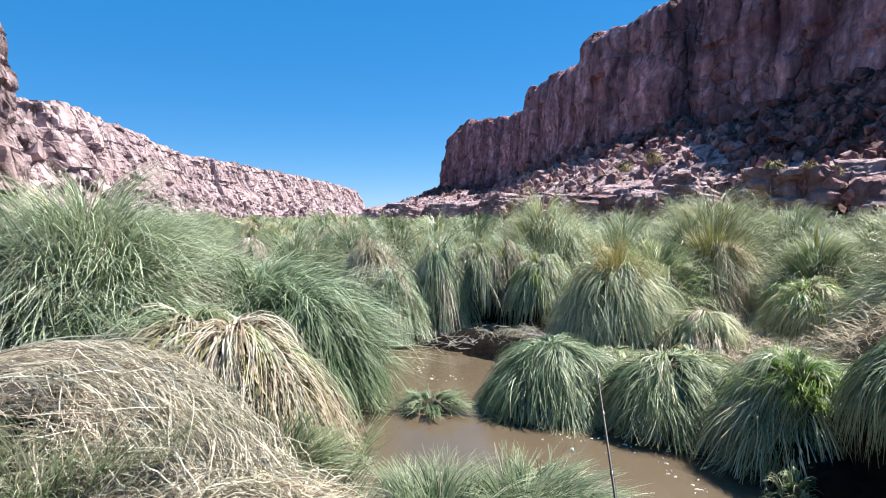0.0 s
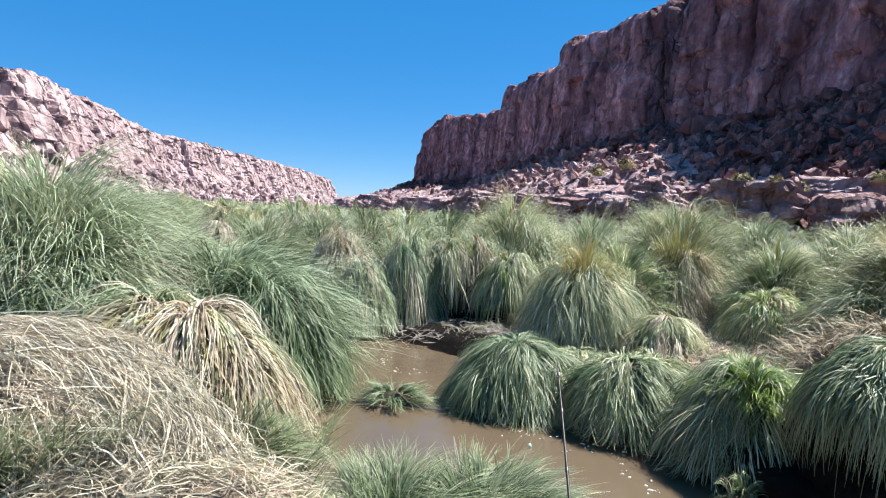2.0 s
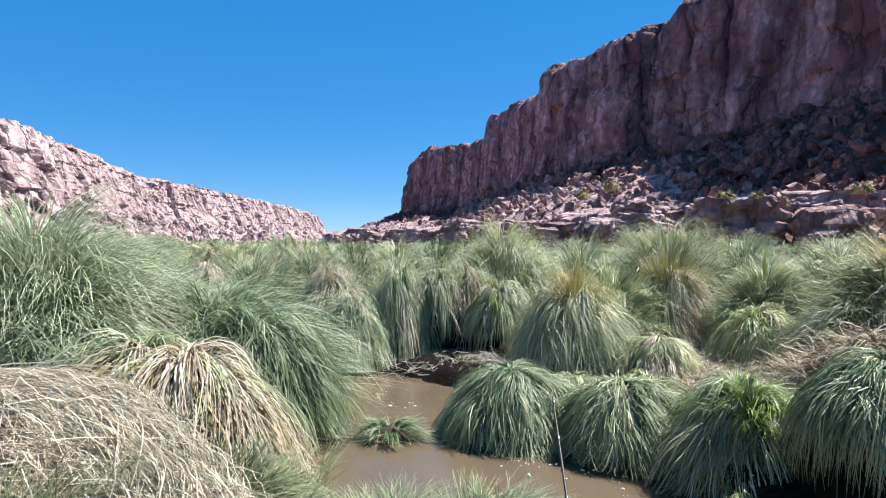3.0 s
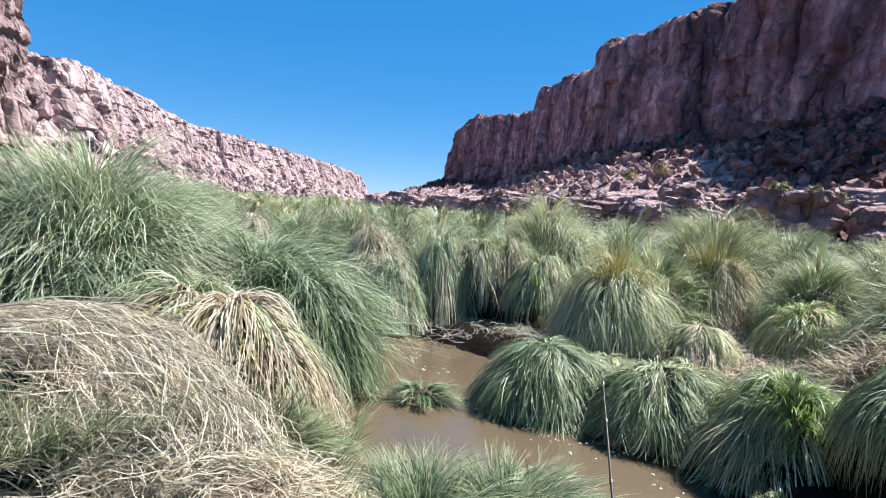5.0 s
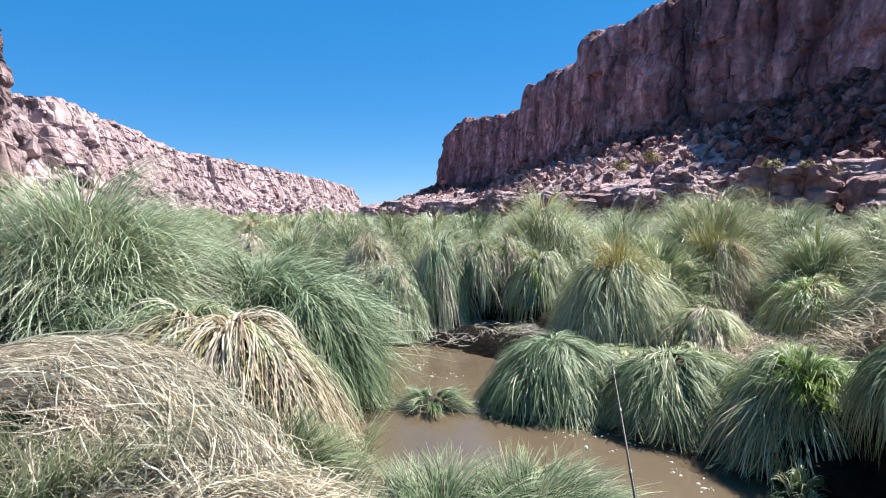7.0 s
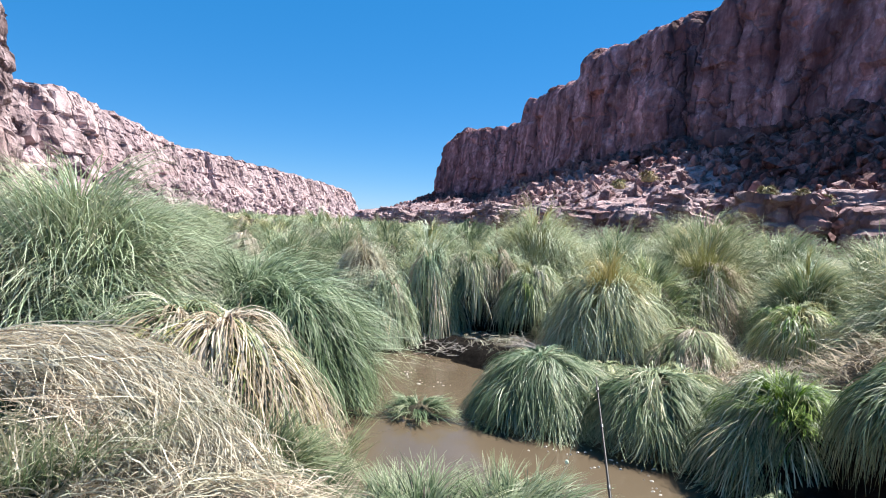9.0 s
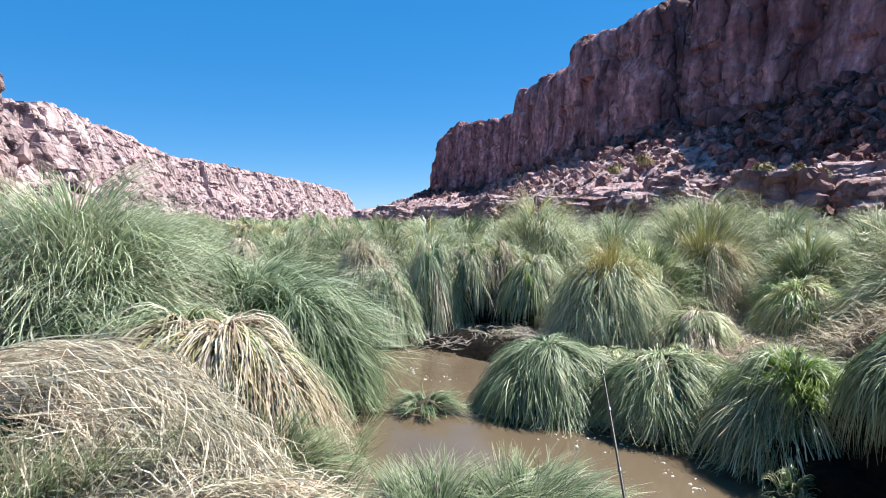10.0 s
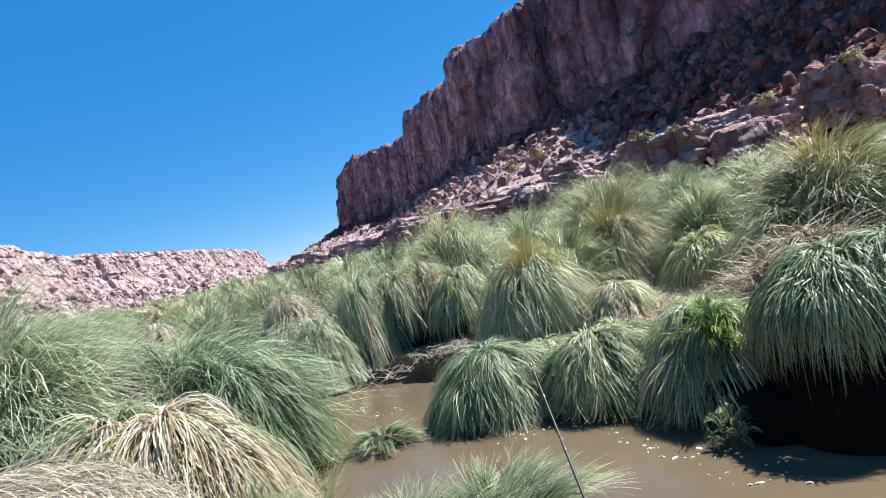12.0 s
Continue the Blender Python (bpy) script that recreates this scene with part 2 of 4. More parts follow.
M_CORK = plain("cork_grip", (0.42, 0.28, 0.15), 0.8)
M_CUSHION = plain("golden_cushion", (0.36, 0.30, 0.15), 0.95, 0, 0.4, 6)


# ---- mesh helpers ----
def mesh_from(name, verts, faces, material, smooth=False, v_of=None, u_of=None):
    """A mesh from arrays: verts (n, 3), faces (m, k) with k 3 or 4; v_of, u_of: texture coordinates for each vertex."""
    verts, faces = np.asarray(verts, np.float32), np.asarray(faces, np.int32)
    me = bpy.data.meshes.new(name)
    k = faces.shape[1]
    me.vertices.add(len(verts))
    me.vertices.foreach_set("co", verts.ravel())
    me.loops.add(faces.size)
    me.loops.foreach_set("vertex_index", faces.ravel())
    me.polygons.add(len(faces))
    me.polygons.foreach_set("loop_start", np.arange(0, faces.size, k, dtype=np.int32))
    me.polygons.foreach_set("use_smooth", np.full(len(faces), smooth))
    if v_of is not None:
        uv = me.uv_layers.new(name="UVMap")
        both = np.zeros((faces.size, 2), np.float32)
        both[:, 1] = np.asarray(v_of, np.float32)[faces.ravel()]
        if u_of is not None:
            both[:, 0] = np.asarray(u_of, np.float32)[faces.ravel()]
        uv.data.foreach_set("uv", both.ravel())
    me.materials.append(material)
    me.update(calc_edges=True)
    me.validate()
    return me


def part(name, me, parent=None, label=""):
    ob = new(name, me)
    ob.parent = parent
    return tagged(ob, label=label)


def grid_faces(nu, nv):
    i = (np.arange(nu - 1)[:, None] * nv + np.arange(nv - 1)[None]).ravel()
    return np.stack([i, i + nv, i + nv + 1, i + 1], 1)


def hashed(*ids):
    """Repeatable numbers in 0..1 from integer arrays."""
    h = np.zeros(np.broadcast(*ids).shape, np.float64)
    for k, a in enumerate(ids):
        h = h + np.asarray(a, np.float64) * (12.9898 + 65.233 * k)
    h = np.sin(h) * 43758.5453
    return h - np.floor(h)


def value_noise(x, y, seed=0):
    xi, yi = np.floor(x), np.floor(y)
    fx, fy = x - xi, y - yi
    fx, fy = fx * fx * (3 - 2 * fx), fy * fy * (3 - 2 * fy)
    a, b = hashed(xi, yi, seed + 0 * xi), hashed(xi + 1, yi, seed + 0 * xi)
    c, d = hashed(xi, yi + 1, seed + 0 * xi), hashed(xi + 1, yi + 1, seed + 0 * xi)
    return (a * (1 - fx) + b * fx) * (1 - fy) + (c * (1 - fx) + d * fx) * fy


def fractal(x, y, seed=0, octaves=5):
    out, amp = 0, 0.5
    for k in range(octaves):
        out = out + amp * (value_noise(x, y, seed + 7 * k) - 0.5) * 2
        x, y, amp = x * 2.03 + 11.3, y * 2.03 + 4.7, amp * 0.5
    return out


# ---- ground and creek ----
CREEK = ((-0.45, 8.9), (-0.25, 7.7), (-0.02, 6.4), (0.35, 4.75), (0.78, 3.85), (1.35, 2.9), (2.1, 2.0), (5.0, 0.6), (14.0, -3.0), (30.0, -14.0))
WIDTH = (0.2, 0.50, 0.60, 0.95, 1.15, 0.75, 0.8, 0.9, 1.0, 1.0)


def creek_side(x, y):
    """Metres from the creek's edge: negative in the water."""
    best = np.full(np.shape(x), 1e9)
    for (ax, ay), (bx, by), wa, wb in zip(CREEK, CREEK[1:], WIDTH, WIDTH[1:]):
        dx, dy = bx - ax, by - ay
        t = np.clip(((x - ax) * dx + (y - ay) * dy) / (dx * dx + dy * dy), 0, 1)
        best = np.minimum(best, np.hypot(x - ax - t * dx, y - ay - t * dy) - (wa + t * (wb - wa)))
    return best + 0.12 * fractal(np.asarray(x) * 1.3, np.asarray(y) * 1.3, 51, 4)


def ground_z(x, y):
    x, y = np.asarray(x, float), np.asarray(y, float)
    s = creek_side(x, y)
    bank = 0.16 + 0.12 * fractal(x * 0.8, y * 0.8, 3, 4) + 0.12 * np.clip((s - 0.6) / 4, 0, 1)
    k = np.clip((s + 0.15) / 0.40, 0, 1)
    k = k * k * (3 - 2 * k)
    return -0.35 + (np.maximum(bank, 0.06) + 0.35) * k


def build_ground():
    radii = np.concatenate([np.arange(0.15, 16, 0.15), 16 * 1.07 ** np.arange(0, 84)])
    turn = np.linspace(0, 2 * math.pi, 217)
    rr, tt = np.meshgrid(radii, turn, indexing="ij")
    x, y = rr * np.sin(tt), rr * np.cos(tt)
    z = ground_z(x, y)
    f = grid_faces(len(radii), len(turn))
    verts = np.stack([x, y, z], -1).reshape(-1, 3)
    ob = new("ground", mesh_from("ground", verts, f[:, ::-1], M_GROUND, True))
    tagged(ob, "dry brown valley soil under tussock grass", "ground", kind="structure")
    gx, gy = np.meshgrid(np.linspace(-3, 32, 141), np.linspace(-16, 10, 105), indexing="ij")
    gz = 0.004 * fractal(gx * 2.0, gy * 2.0, 21, 3)
    ob = new("water", mesh_from("water", np.stack([gx, gy, gz], -1).reshape(-1, 3), grid_faces(141, 105), M_WATER, True))
    tagged(ob, "shallow muddy brown creek water", "creek", kind="structure")


build_ground()


# ---- canyon walls ----
def along(points, step):
    """Even steps along a polyline whose rows are x, y and further values; returns arc lengths and rows."""
    p = np.array(points, float)
    seg = np.hypot(*np.diff(p[:, :2], axis=0).T)
    s = np.r_[0, np.cumsum(seg)]
    t = np.arange(0, s[-1], step)
    return t, np.stack([np.interp(t, s, p[:, k]) for k in range(p.shape[1])], 1)


def blocky(s, z, seed, w, h, amp, crack):
    """Fractured rock: columns of blocks that stand out by different amounts, with open joints."""
    s = s + 0.35 * w * fractal(s / w * 0.7, z / h * 0.5, seed, 3)
    col = np.floor(s / w)
    zz = z + h * hashed(col, seed + 0 * col) * 3
    row = np.floor(zz / h)
    out = amp * (hashed(col, row, seed + 1 + 0 * col) - 0.5) * 2
    edge = np.minimum(s / w - col, 1 - (s / w - col)) * w
    open_joint = np.clip(0.5 + 1.6 * fractal(s / w * 1.7, z / (0.9 * w), seed + 6, 3), 0, 1)
    return out - crack * open_joint * np.clip(1 - edge / (0.055 * w), 0, 1)


def cliff(name, points, step_s, rows, seed, side, lean, material, label, scale=1.0, ledges=0.0, joint=1.0, worn=1.0, lumps=2.4):
    """points: x, y, z_base, z_top along the foot of the cliff. side: +1 if the rock lies to the right of the way."""
    s, p = along(points, step_s)
    d = np.gradient(p[:, :2], axis=0)
    for _ in range(6):
        d[1:-1] = (d[:-2] + d[1:-1] * 2 + d[2:]) / 4
    d /= np.linalg.norm(d, axis=1, keepdims=True)
    into = np.stack([d[:, 1], -d[:, 0]], 1) * side
    v = np.linspace(0, 1, rows)
    ss, vv = np.meshgrid(s, v, indexing="ij")
    zb, zt = p[:, 2:3], p[:, 3:4]
    zt = zt + 1.1 * scale * (hashed(np.floor(s / (4.3 * scale)))[:, None] - 0.5) + 0.9 * scale * fractal(s / 2.2 / scale, 0 * s, seed + 5, 3)[:, None]
    z = zb - 3 * (vv == 0) + (zt - zb) * vv
    big = 1.5 * scale
    out = blocky(ss, z, seed, 8 * big, 900, 0.9 * big, 1.3 * big) + joint * blocky(ss + 0.06 * z, z, seed + 9, 4.6 * scale, 12 * scale, 0.55 * scale, 0.8 * scale)
    out = out + joint * blocky(ss - 0.10 * z, z, seed + 17, 1.7 * scale, 3.4 * scale, 0.20 * scale, 0.2 * scale) + lumps * scale * fractal(ss / 12 / scale, z / 9 / scale, seed, 6)
    out = out - 1.8 * scale * np.clip((vv - 0.86) / 0.14, 0, 1) ** 2 * worn     # worn rim
    out = out + ledges * (hashed(np.floor((z + 2 * fractal(ss / 20, z / 9, seed + 2, 3)) / 2.6), np.floor(ss / 11 + hashed(np.floor(z / 2.6)))) - 0.5)
    back = lean * (z - zb) - np.clip(out, -3.2 * scale, 2.2 * scale)
    x, y = p[:, 0:1] + into[:, 0:1] * back, p[:, 1:2] + into[:, 1:2] * back
    # the plateau behind the rim
    xs, ys, zs = [x], [y], [z]
    for far, drop in ((3 * scale, 0.2), (14 * scale, 0.6), (60 * scale, 1.0)):
        xs.append(x[:, -1:] + into[:, 0:1] * far)
        ys.append(y[:, -1:] + into[:, 1:2] * far)
        zs.append(z[:, -1:] - drop + 0.5 * fractal(s / 5, 0 * s + far, seed, 3)[:, None])
    verts = np.stack([np.concatenate(a, 1) for a in (xs, ys, zs)], -1).reshape(-1, 3)
    f = grid_faces(len(s), rows + 3)
    ob = new(name, mesh_from(name, verts, f if side > 0 else f[:, ::-1], material))
    return tagged(ob, label, "cliff", kind="structure")


RIGHT = ((50, -20, 15, 34), (43, 20, 15.2, 34), (41, 38, 15.2, 34.5), (40.2, 46, 15.2, 36), (39.5, 53, 15.2, 42), (38.6, 62, 15, 42.5), (37.5, 72, 14.8, 35.5), (29, 86, 14.5, 31.6), (26.5, 95, 14, 31.4),
         (23.2, 109, 13.5, 31.6), (24.6, 117, 13.3, 31.3), (22.3, 128, 13.2, 31.4), (19.3, 150, 13, 31.8), (21.5, 168, 13, 31), (18.5, 182, 12.5, 31.2), (5.0, 196, 11.0, 31.3), (0.2, 207, 11.5, 27.5), (14, 240, 9, 28), (30, 300, 9, 28))
cliff("cliff_right", RIGHT, 0.36, 50, 11, 1, 0.10, M_CLIFF_R, "tall dark purple-brown cliff in shade above boulders", 1.0, 0.2, 1.25, 0.7, 1.3)
LEFT = ((-70, 60, 10, 27.4), (-72, 94, 10, 27.4), (-82, 112, 10, 27.4), (-86, 130, 10.5, 27.4), (-80, 148, 10.5, 27.5), (-88, 203, 11, 28.0),
        (-104, 280, 11, 28.6), (-96, 320, 11, 29), (-90, 446, 11, 29.5), (-84, 560, 12, 29.5), (-83, 660, 13, 29), (-100, 700, 12, 28), (-190, 760, 10, 28))
cliff("cliff_left", LEFT, 0.7, 46, 43, -1, 0.46, M_CLIFF_L, "sunlit pale pinkish canyon cliff of broken blocks", 1.0, 1.4, 1.35, 0.2)
BUTTRESS = ((-47, -80, 8, 38), (-50, 20, 8, 37), (-54.2, 70, 8, 35), (-55, 80, 8, 30.5), (-56, 85, 8, 26), (-57.5, 87.5, 8, 24.5), (-64, 92, 8, 25), (-84, 100, 8, 25))
cliff("cliff_buttress", BUTTRESS, 0.4, 46, 71, -1, 0.165, M_CLIFF_L, "sunlit pale buttress of massive rock", 0.7, 0.8, 1.8, 0.4)


def talus(name, points, foot, rows, seed, side, material, label, rough=0.5, curve=1.25, lower=None):
    """A slope from the foot line up to the cliff. lower: paler rock for the sunlit part below the cliff's shadow."""
    s, p = along(points, 0.6)
    f = np.array(foot, float)
    seg = np.array(points, float)
    arc = np.r_[0, np.cumsum(np.hypot(*np.diff(seg[:, :2], axis=0).T))]
    lx, ly = np.interp(s, arc, f[:, 0]), np.interp(s, arc, f[:, 1])
    w = np.linspace(0, 1, rows)
    tx, ty = p[:, 0] + (p[:, 0] - lx) * 0.12, p[:, 1] + (p[:, 1] - ly) * 0.12
    x = lx[:, None] + (tx - lx)[:, None] * w
    y = ly[:, None] + (ty - ly)[:, None] * w
    z = -0.3 + (p[:, 2:3] + 1.0) * (w[None] ** curve)
    z = z + rough * 2.2 * fractal(x / 9, y / 9, seed, 4) * np.minimum(1, w * 6)
    step = 1.5
    terrace = np.floor(z / step + 0.5 * fractal(x / 14, y / 14, seed + 3, 3)) * step
    k = np.clip(1 - z / 9, 0, 1) * 0.75
    z = z * (1 - k) + (terrace + 0.35 * (z - terrace)) * k
    z = z + rough * blocky(x + y * 0.4, y * 1.2 + z, seed + 4, 2.2, 2.0, 0.35, 0.3)
    ob = new(name, mesh_from(name, np.stack([x, y, z], -1).reshape(-1, 3), grid_faces(len(s), rows)[:, ::side], material))
    if lower:
        ob.data.materials.append(lower)
        level = (w[None] + 0.16 * fractal(x / 8, y / 8, seed + 9, 4))[:-1, :-1].ravel()
        ob.data.polygons.foreach_set("material_index", (level < lit_tone_top(y)[:-1, :-1].ravel()).astype(np.int32))
    tagged(ob, label, "scree slope", kind="structure")
    return x, y, z


RIGHT_FOOT = ((20, -20), (17, 10), (15.3, 21.3), (14.6, 26.3), (13.9, 30.5), (13, 36), (12, 42), (8, 52), (6, 60), (3, 72), (2, 80), (1, 92), (-2, 110), (-5, 125), (-8, 140), (-22, 165), (-34, 205), (-34, 250), (-20, 310))
def lit_tone_top(y):
    """How far up the slope the pale tuff goes, fitted to the shadow line: high past the corner of the cliff, low beside
    the deep scree.
    """
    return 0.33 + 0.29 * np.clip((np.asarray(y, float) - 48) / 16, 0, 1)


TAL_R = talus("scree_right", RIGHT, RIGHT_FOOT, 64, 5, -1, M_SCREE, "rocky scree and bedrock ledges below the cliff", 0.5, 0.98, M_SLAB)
LEFT_FOOT = tuple((x + 26 + 0.02 * max(0, y), y - 6) for x, y, *_ in LEFT)
TAL_L = talus("scree_left", LEFT, LEFT_FOOT, 22, 15, 1, M_CLIFF_L, "sunlit pale scree below the far cliff", 0.6)


# ---- boulders ----
def rock_mesh(name, seed, material, points=15):
    rng = np.random.default_rng(seed)
    v = rng.normal(size=(points, 3))
    v /= np.linalg.norm(v, axis=1, keepdims=True)
    v *= rng.uniform(0.82, 1.05, (points, 1))
    v = np.sign(v) * np.abs(v) ** 0.8 * np.array([1.0, rng.uniform(0.7, 0.95), rng.uniform(0.55, 0.85)])
    bm = bmesh.new()
    for c in v:
        bm.verts.new(c)
    hull = bmesh.ops.convex_hull(bm, input=bm.verts)
    bmesh.ops.delete(bm, geom=[g for g in hull["geom_interior"] if isinstance(g, bmesh.types.BMVert)], context="VERTS")
    bmesh.ops.recalc_face_normals(bm, faces=bm.faces)
    me = bpy.data.meshes.new(name)
    bm.to_mesh(me)
    bm.free()
    me.materials.append(material)
    return me


ROCKS = [rock_mesh("boulder", 100 + k, M_BOULDER) for k in range(14)]
TUFF_ROCKS = [rock_mesh("boulder", 100 + k, M_TUFF) for k in range(14)]
PALE_ROCKS = [rock_mesh("boulder", 100 + k, M_CLIFF_L) for k in range(14)]


def rock_arrays(me):
    v = np.zeros(len(me.vertices) * 3)
    me.vertices.foreach_get("co", v)
    return v.reshape(-1, 3), np.array([list(p.vertices) for p in me.polygons if len(p.vertices) == 3])


ROCK_ARRAYS = [rock_arrays(me) for me in ROCKS]


def turned(v, rng):
    e = Euler(rng.uniform(0, 2 * math.pi, 3)).to_matrix()
    return v @ np.array(e).T


def scatter_boulders(surface, rng, count, keep, size, name, label, single, near, rocks, material):
    """Boulders on a scree: those in the stretch near(x, y, w) are things of their own, the rest one heap."""
    x, y, z = surface
    verts, faces, base, made = [], [], 0, 0
    for _ in range(count):
        i, j = rng.integers(2, x.shape[0] - 2), int(x.shape[1] * rng.uniform(0.03, 0.97))
        w = j / x.shape[1]
        if rng.random() > keep(x[i, j], y[i, j], w):
            continue
        r = size(w) * min(2.9, 0.86 * math.exp(rng.normal(0, 0.68))) * min(1.0, 0.35 + y[i, j] / 110)
        place = Vector((x[i, j] + rng.uniform(-0.4, 0.4), y[i, j] + rng.uniform(-0.4, 0.4), z[i, j] + 0.25 * r))
        k = rng.integers(len(ROCKS))
        if made < single and near(x[i, j], y[i, j], w) and r > 0.38:
            ob = new("boulder", rocks[k])
            ob.matrix_world = Matrix.LocRotScale(place, Euler(rng.uniform(0, 6.28, 3)), (r, r, r))
            tagged(ob, label, "boulder", group="boulders on the scree")
            made += 1
        else:
            v, f = ROCK_ARRAYS[k]
            verts.append(turned(v, rng) * r + np.array(place))
            faces.append(f + base)
            base += len(v)
    ob = new(name, mesh_from(name, np.concatenate(verts), np.concatenate(faces), material))
    tagged(ob, "heap of angular fallen rock on the slope", "rubble", kind="stuff")


_rng = np.random.default_rng(5)
# dark boulders above the shadow line, pale ones below, so shade shows in colour
scatter_boulders(TAL_R, _rng, 19000, lambda x, y, w: (1.0 if y < 125 else 0.4 if y < 260 else 0.05) * (0.0 if w < lit_tone_top(y) - 0.03 else 1.0) * (1 if y > 15 else 0.3),
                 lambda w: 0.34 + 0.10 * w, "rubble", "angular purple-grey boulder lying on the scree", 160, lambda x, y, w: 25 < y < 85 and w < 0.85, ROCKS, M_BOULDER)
scatter_boulders(TAL_R, _rng, 15000, lambda x, y, w: (0.8 if y < 140 else 0.3) * (0.0 if w > lit_tone_top(y) + 0.03 or w < 0.08 else 1.0 if w > 0.25 else 0.35) * (1 if y > 15 else 0.3),
                 lambda w: 0.20 + 0.34 * w, "rubble", "pale lilac tuff block lying below the scree", 160, lambda x, y, w: 25 < y < 85, TUFF_ROCKS, M_TUFF)
scatter_boulders(TAL_L, _rng, 4000, lambda x, y, w: 0.9 if 60 < y < 420 else 0.3,
                 lambda w: 0.85, "rubble", "sunlit pale boulder lying on the scree", 40, lambda x, y, w: 80 < y < 150, PALE_ROCKS, M_CLIFF_L)

for x, y, z, r, k in ((-86.6, 135.2, 15.3, 3.6, 3), (-83.6, 139.5, 12.6, 1.9, 6), (-88.0, 131.0, 15.6, 1.7, 9)):
    ob = new("boulder", PALE_ROCKS[k])
    ob.matrix_world = Matrix.LocRotScale(Vector((x, y, z)), Euler((0.4, 0.3, k)), (r, r * 0.9, r))
    tagged(ob, "huge sunlit block fallen from the cliff", "boulder", group="fallen blocks below the cliff")


def slope_z(surface, x, y):
    """Height of a scree at its grid point nearest to x, y."""
    sx, sy, sz = surface
    return float(sz.ravel()[np.argmin((sx - x) ** 2 + (sy - y) ** 2)])


for x, y, r, k, kind, label in ((31.6, 71.0, 2.5, 2, ROCKS, "huge dark block leaning below the cliff"), (34.4, 70.0, 1.7, 5, ROCKS, "large dark block leaning below the cliff"),
                                (28.6, 75.5, 1.5, 8, ROCKS, "large dark block leaning below the cliff"), (24.4, 74.0, 1.25, 3, TUFF_ROCKS, "large pale tuff block on the lit slope"),
                                (25.6, 73.0, 0.95, 6, TUFF_ROCKS, "large pale tuff block on the lit slope"), (23.0, 75.0, 0.9, 9, TUFF_ROCKS, "large pale tuff block on the lit slope"),
                                (19.6, 66.0, 0.8, 1, TUFF_ROCKS, "large pale tuff block on the lit slope"), (11.2, 62.0, 0.9, 4, TUFF_ROCKS, "large pale tuff block on the lit slope")):
    ob = new("boulder", kind[k])
    ob.matrix_world = Matrix.LocRotScale(Vector((x, y, slope_z(TAL_R, x, y) + 0.3 * r)), Euler((0.3, 0.2, 1.3 * k)), (r, r * 0.9, r))
    tagged(ob, label, "boulder", group="fallen blocks below the cliff")


# ---- grass ----
def blade_arrays(rng, n, R, H, style, width, seg, sweep=(0.10, -0.03), part_of=(0.0, 1.0), lift=1.0, floor=0.012, lock=15):
    """Ribbons in locks that rise from a mound and bend over. R, H: reach and height in metres; sweep: where the wind lays them."""
    locks = max(10, n // lock)
    of = rng.integers(0, locks, n)
    stray = rng.random(n) < 0.11
    a = rng.uniform(0, 2 * math.pi, locks)[of] + rng.normal(0, 0.10, n)
    q = np.sqrt(rng.uniform(part_of[0] ** 2, part_of[1] ** 2, locks))[of] + rng.normal(0, 0.05, n)
    a, q = np.where(stray, rng.uniform(0, 2 * math.pi, n), a), np.clip(np.where(stray, np.sqrt(rng.random(n)), q), 0, 1.05)
    j = 0.95 * rng.normal(0, 1, (4, locks))[:, of] + np.where(stray, 1.2, 0.36) * rng.normal(0, 1, (4, n))
    j = np.clip(j, -1.7, 1.7)
    tone = rng.random(locks)[of]
    if style == "mop":
        rc, z0 = 0.62, 0.78 * (1 - 0.72 * q ** 2)
        p0, p1, L, power = 14 + 58 * q + 19 * j[0], 163 + 10 * j[1], 0.58 + 0.24 * q + 0.14 * j[2], 0.72
    elif style == "thatch":
        rc, z0 = 0.64, 0.90 * (1 - 0.66 * q ** 2)
        p0, p1, L, power = 56 + 26 * q + 17 * j[0], 164 + 9 * j[1], 0.54 + 0.28 * q + 0.14 * j[2], 0.75
    elif style == "fountain":
        rc, z0 = 0.45, 0.16 * (1 - q ** 2)
        p0, p1, L, power = 4 + 32 * q + 8 * j[0], 55 + 70 * q + 22 * j[1], 0.92 + 0.22 * q + 0.14 * j[2], 1.6
    elif style == "shaggy":
        rc, z0 = 0.62, 0.66 * (1 - 0.8 * q ** 2)
        p0, p1, L, power = 8 + 54 * q + 15 * j[0], 122 + 22 * j[1], 0.55 + 0.18 * q + 0.12 * j[2], 1.1
    elif style == "top":
        rc, z0 = 0.44, 0.80 * (1 - 0.45 * q ** 2)
        p0, p1, L, power = 8 + 44 * q + 14 * j[0], 70 + 45 * q + 22 * j[1], 0.45 + 0.10 * j[2], 1.3
    elif style == "heap":
        rc, z0 = 0.95, 0.90 * (1 - 0.92 * q ** 2)
        p0, p1, L, power = 56 + 30 * q + 20 * j[0], 112 + 26 * j[1], 0.42 + 0.13 * j[2], 0.9
    elif style == "drape":
        rc, z0 = 0.80, 0.90 * (1 - 0.45 * q ** 2)
        p0, p1, L, power = 26 + 52 * q + 20 * j[0], 170 + 6 * j[1], 0.70 + 0.40 * q + 0.26 * j[2], 0.50
    else:                                                  # upright sprigs
        rc, z0 = 0.80, 0.0 * q
        p0, p1, L, power = 10 + 22 * q + 12 * j[0], 55 + 28 * j[1], 0.95 + 0.22 * j[2], 1.6
    L = np.clip(L, 0.2, 1.0 if style == "fountain" else 0.85 if style == "shaggy" else 1.3) * lift
    heading = a + (1.1 if style == "heap" else 0.34) * j[3]
    curl = 0.8 * rng.normal(0, 1, locks)[of] + 0.22 * rng.normal(0, 1, n)
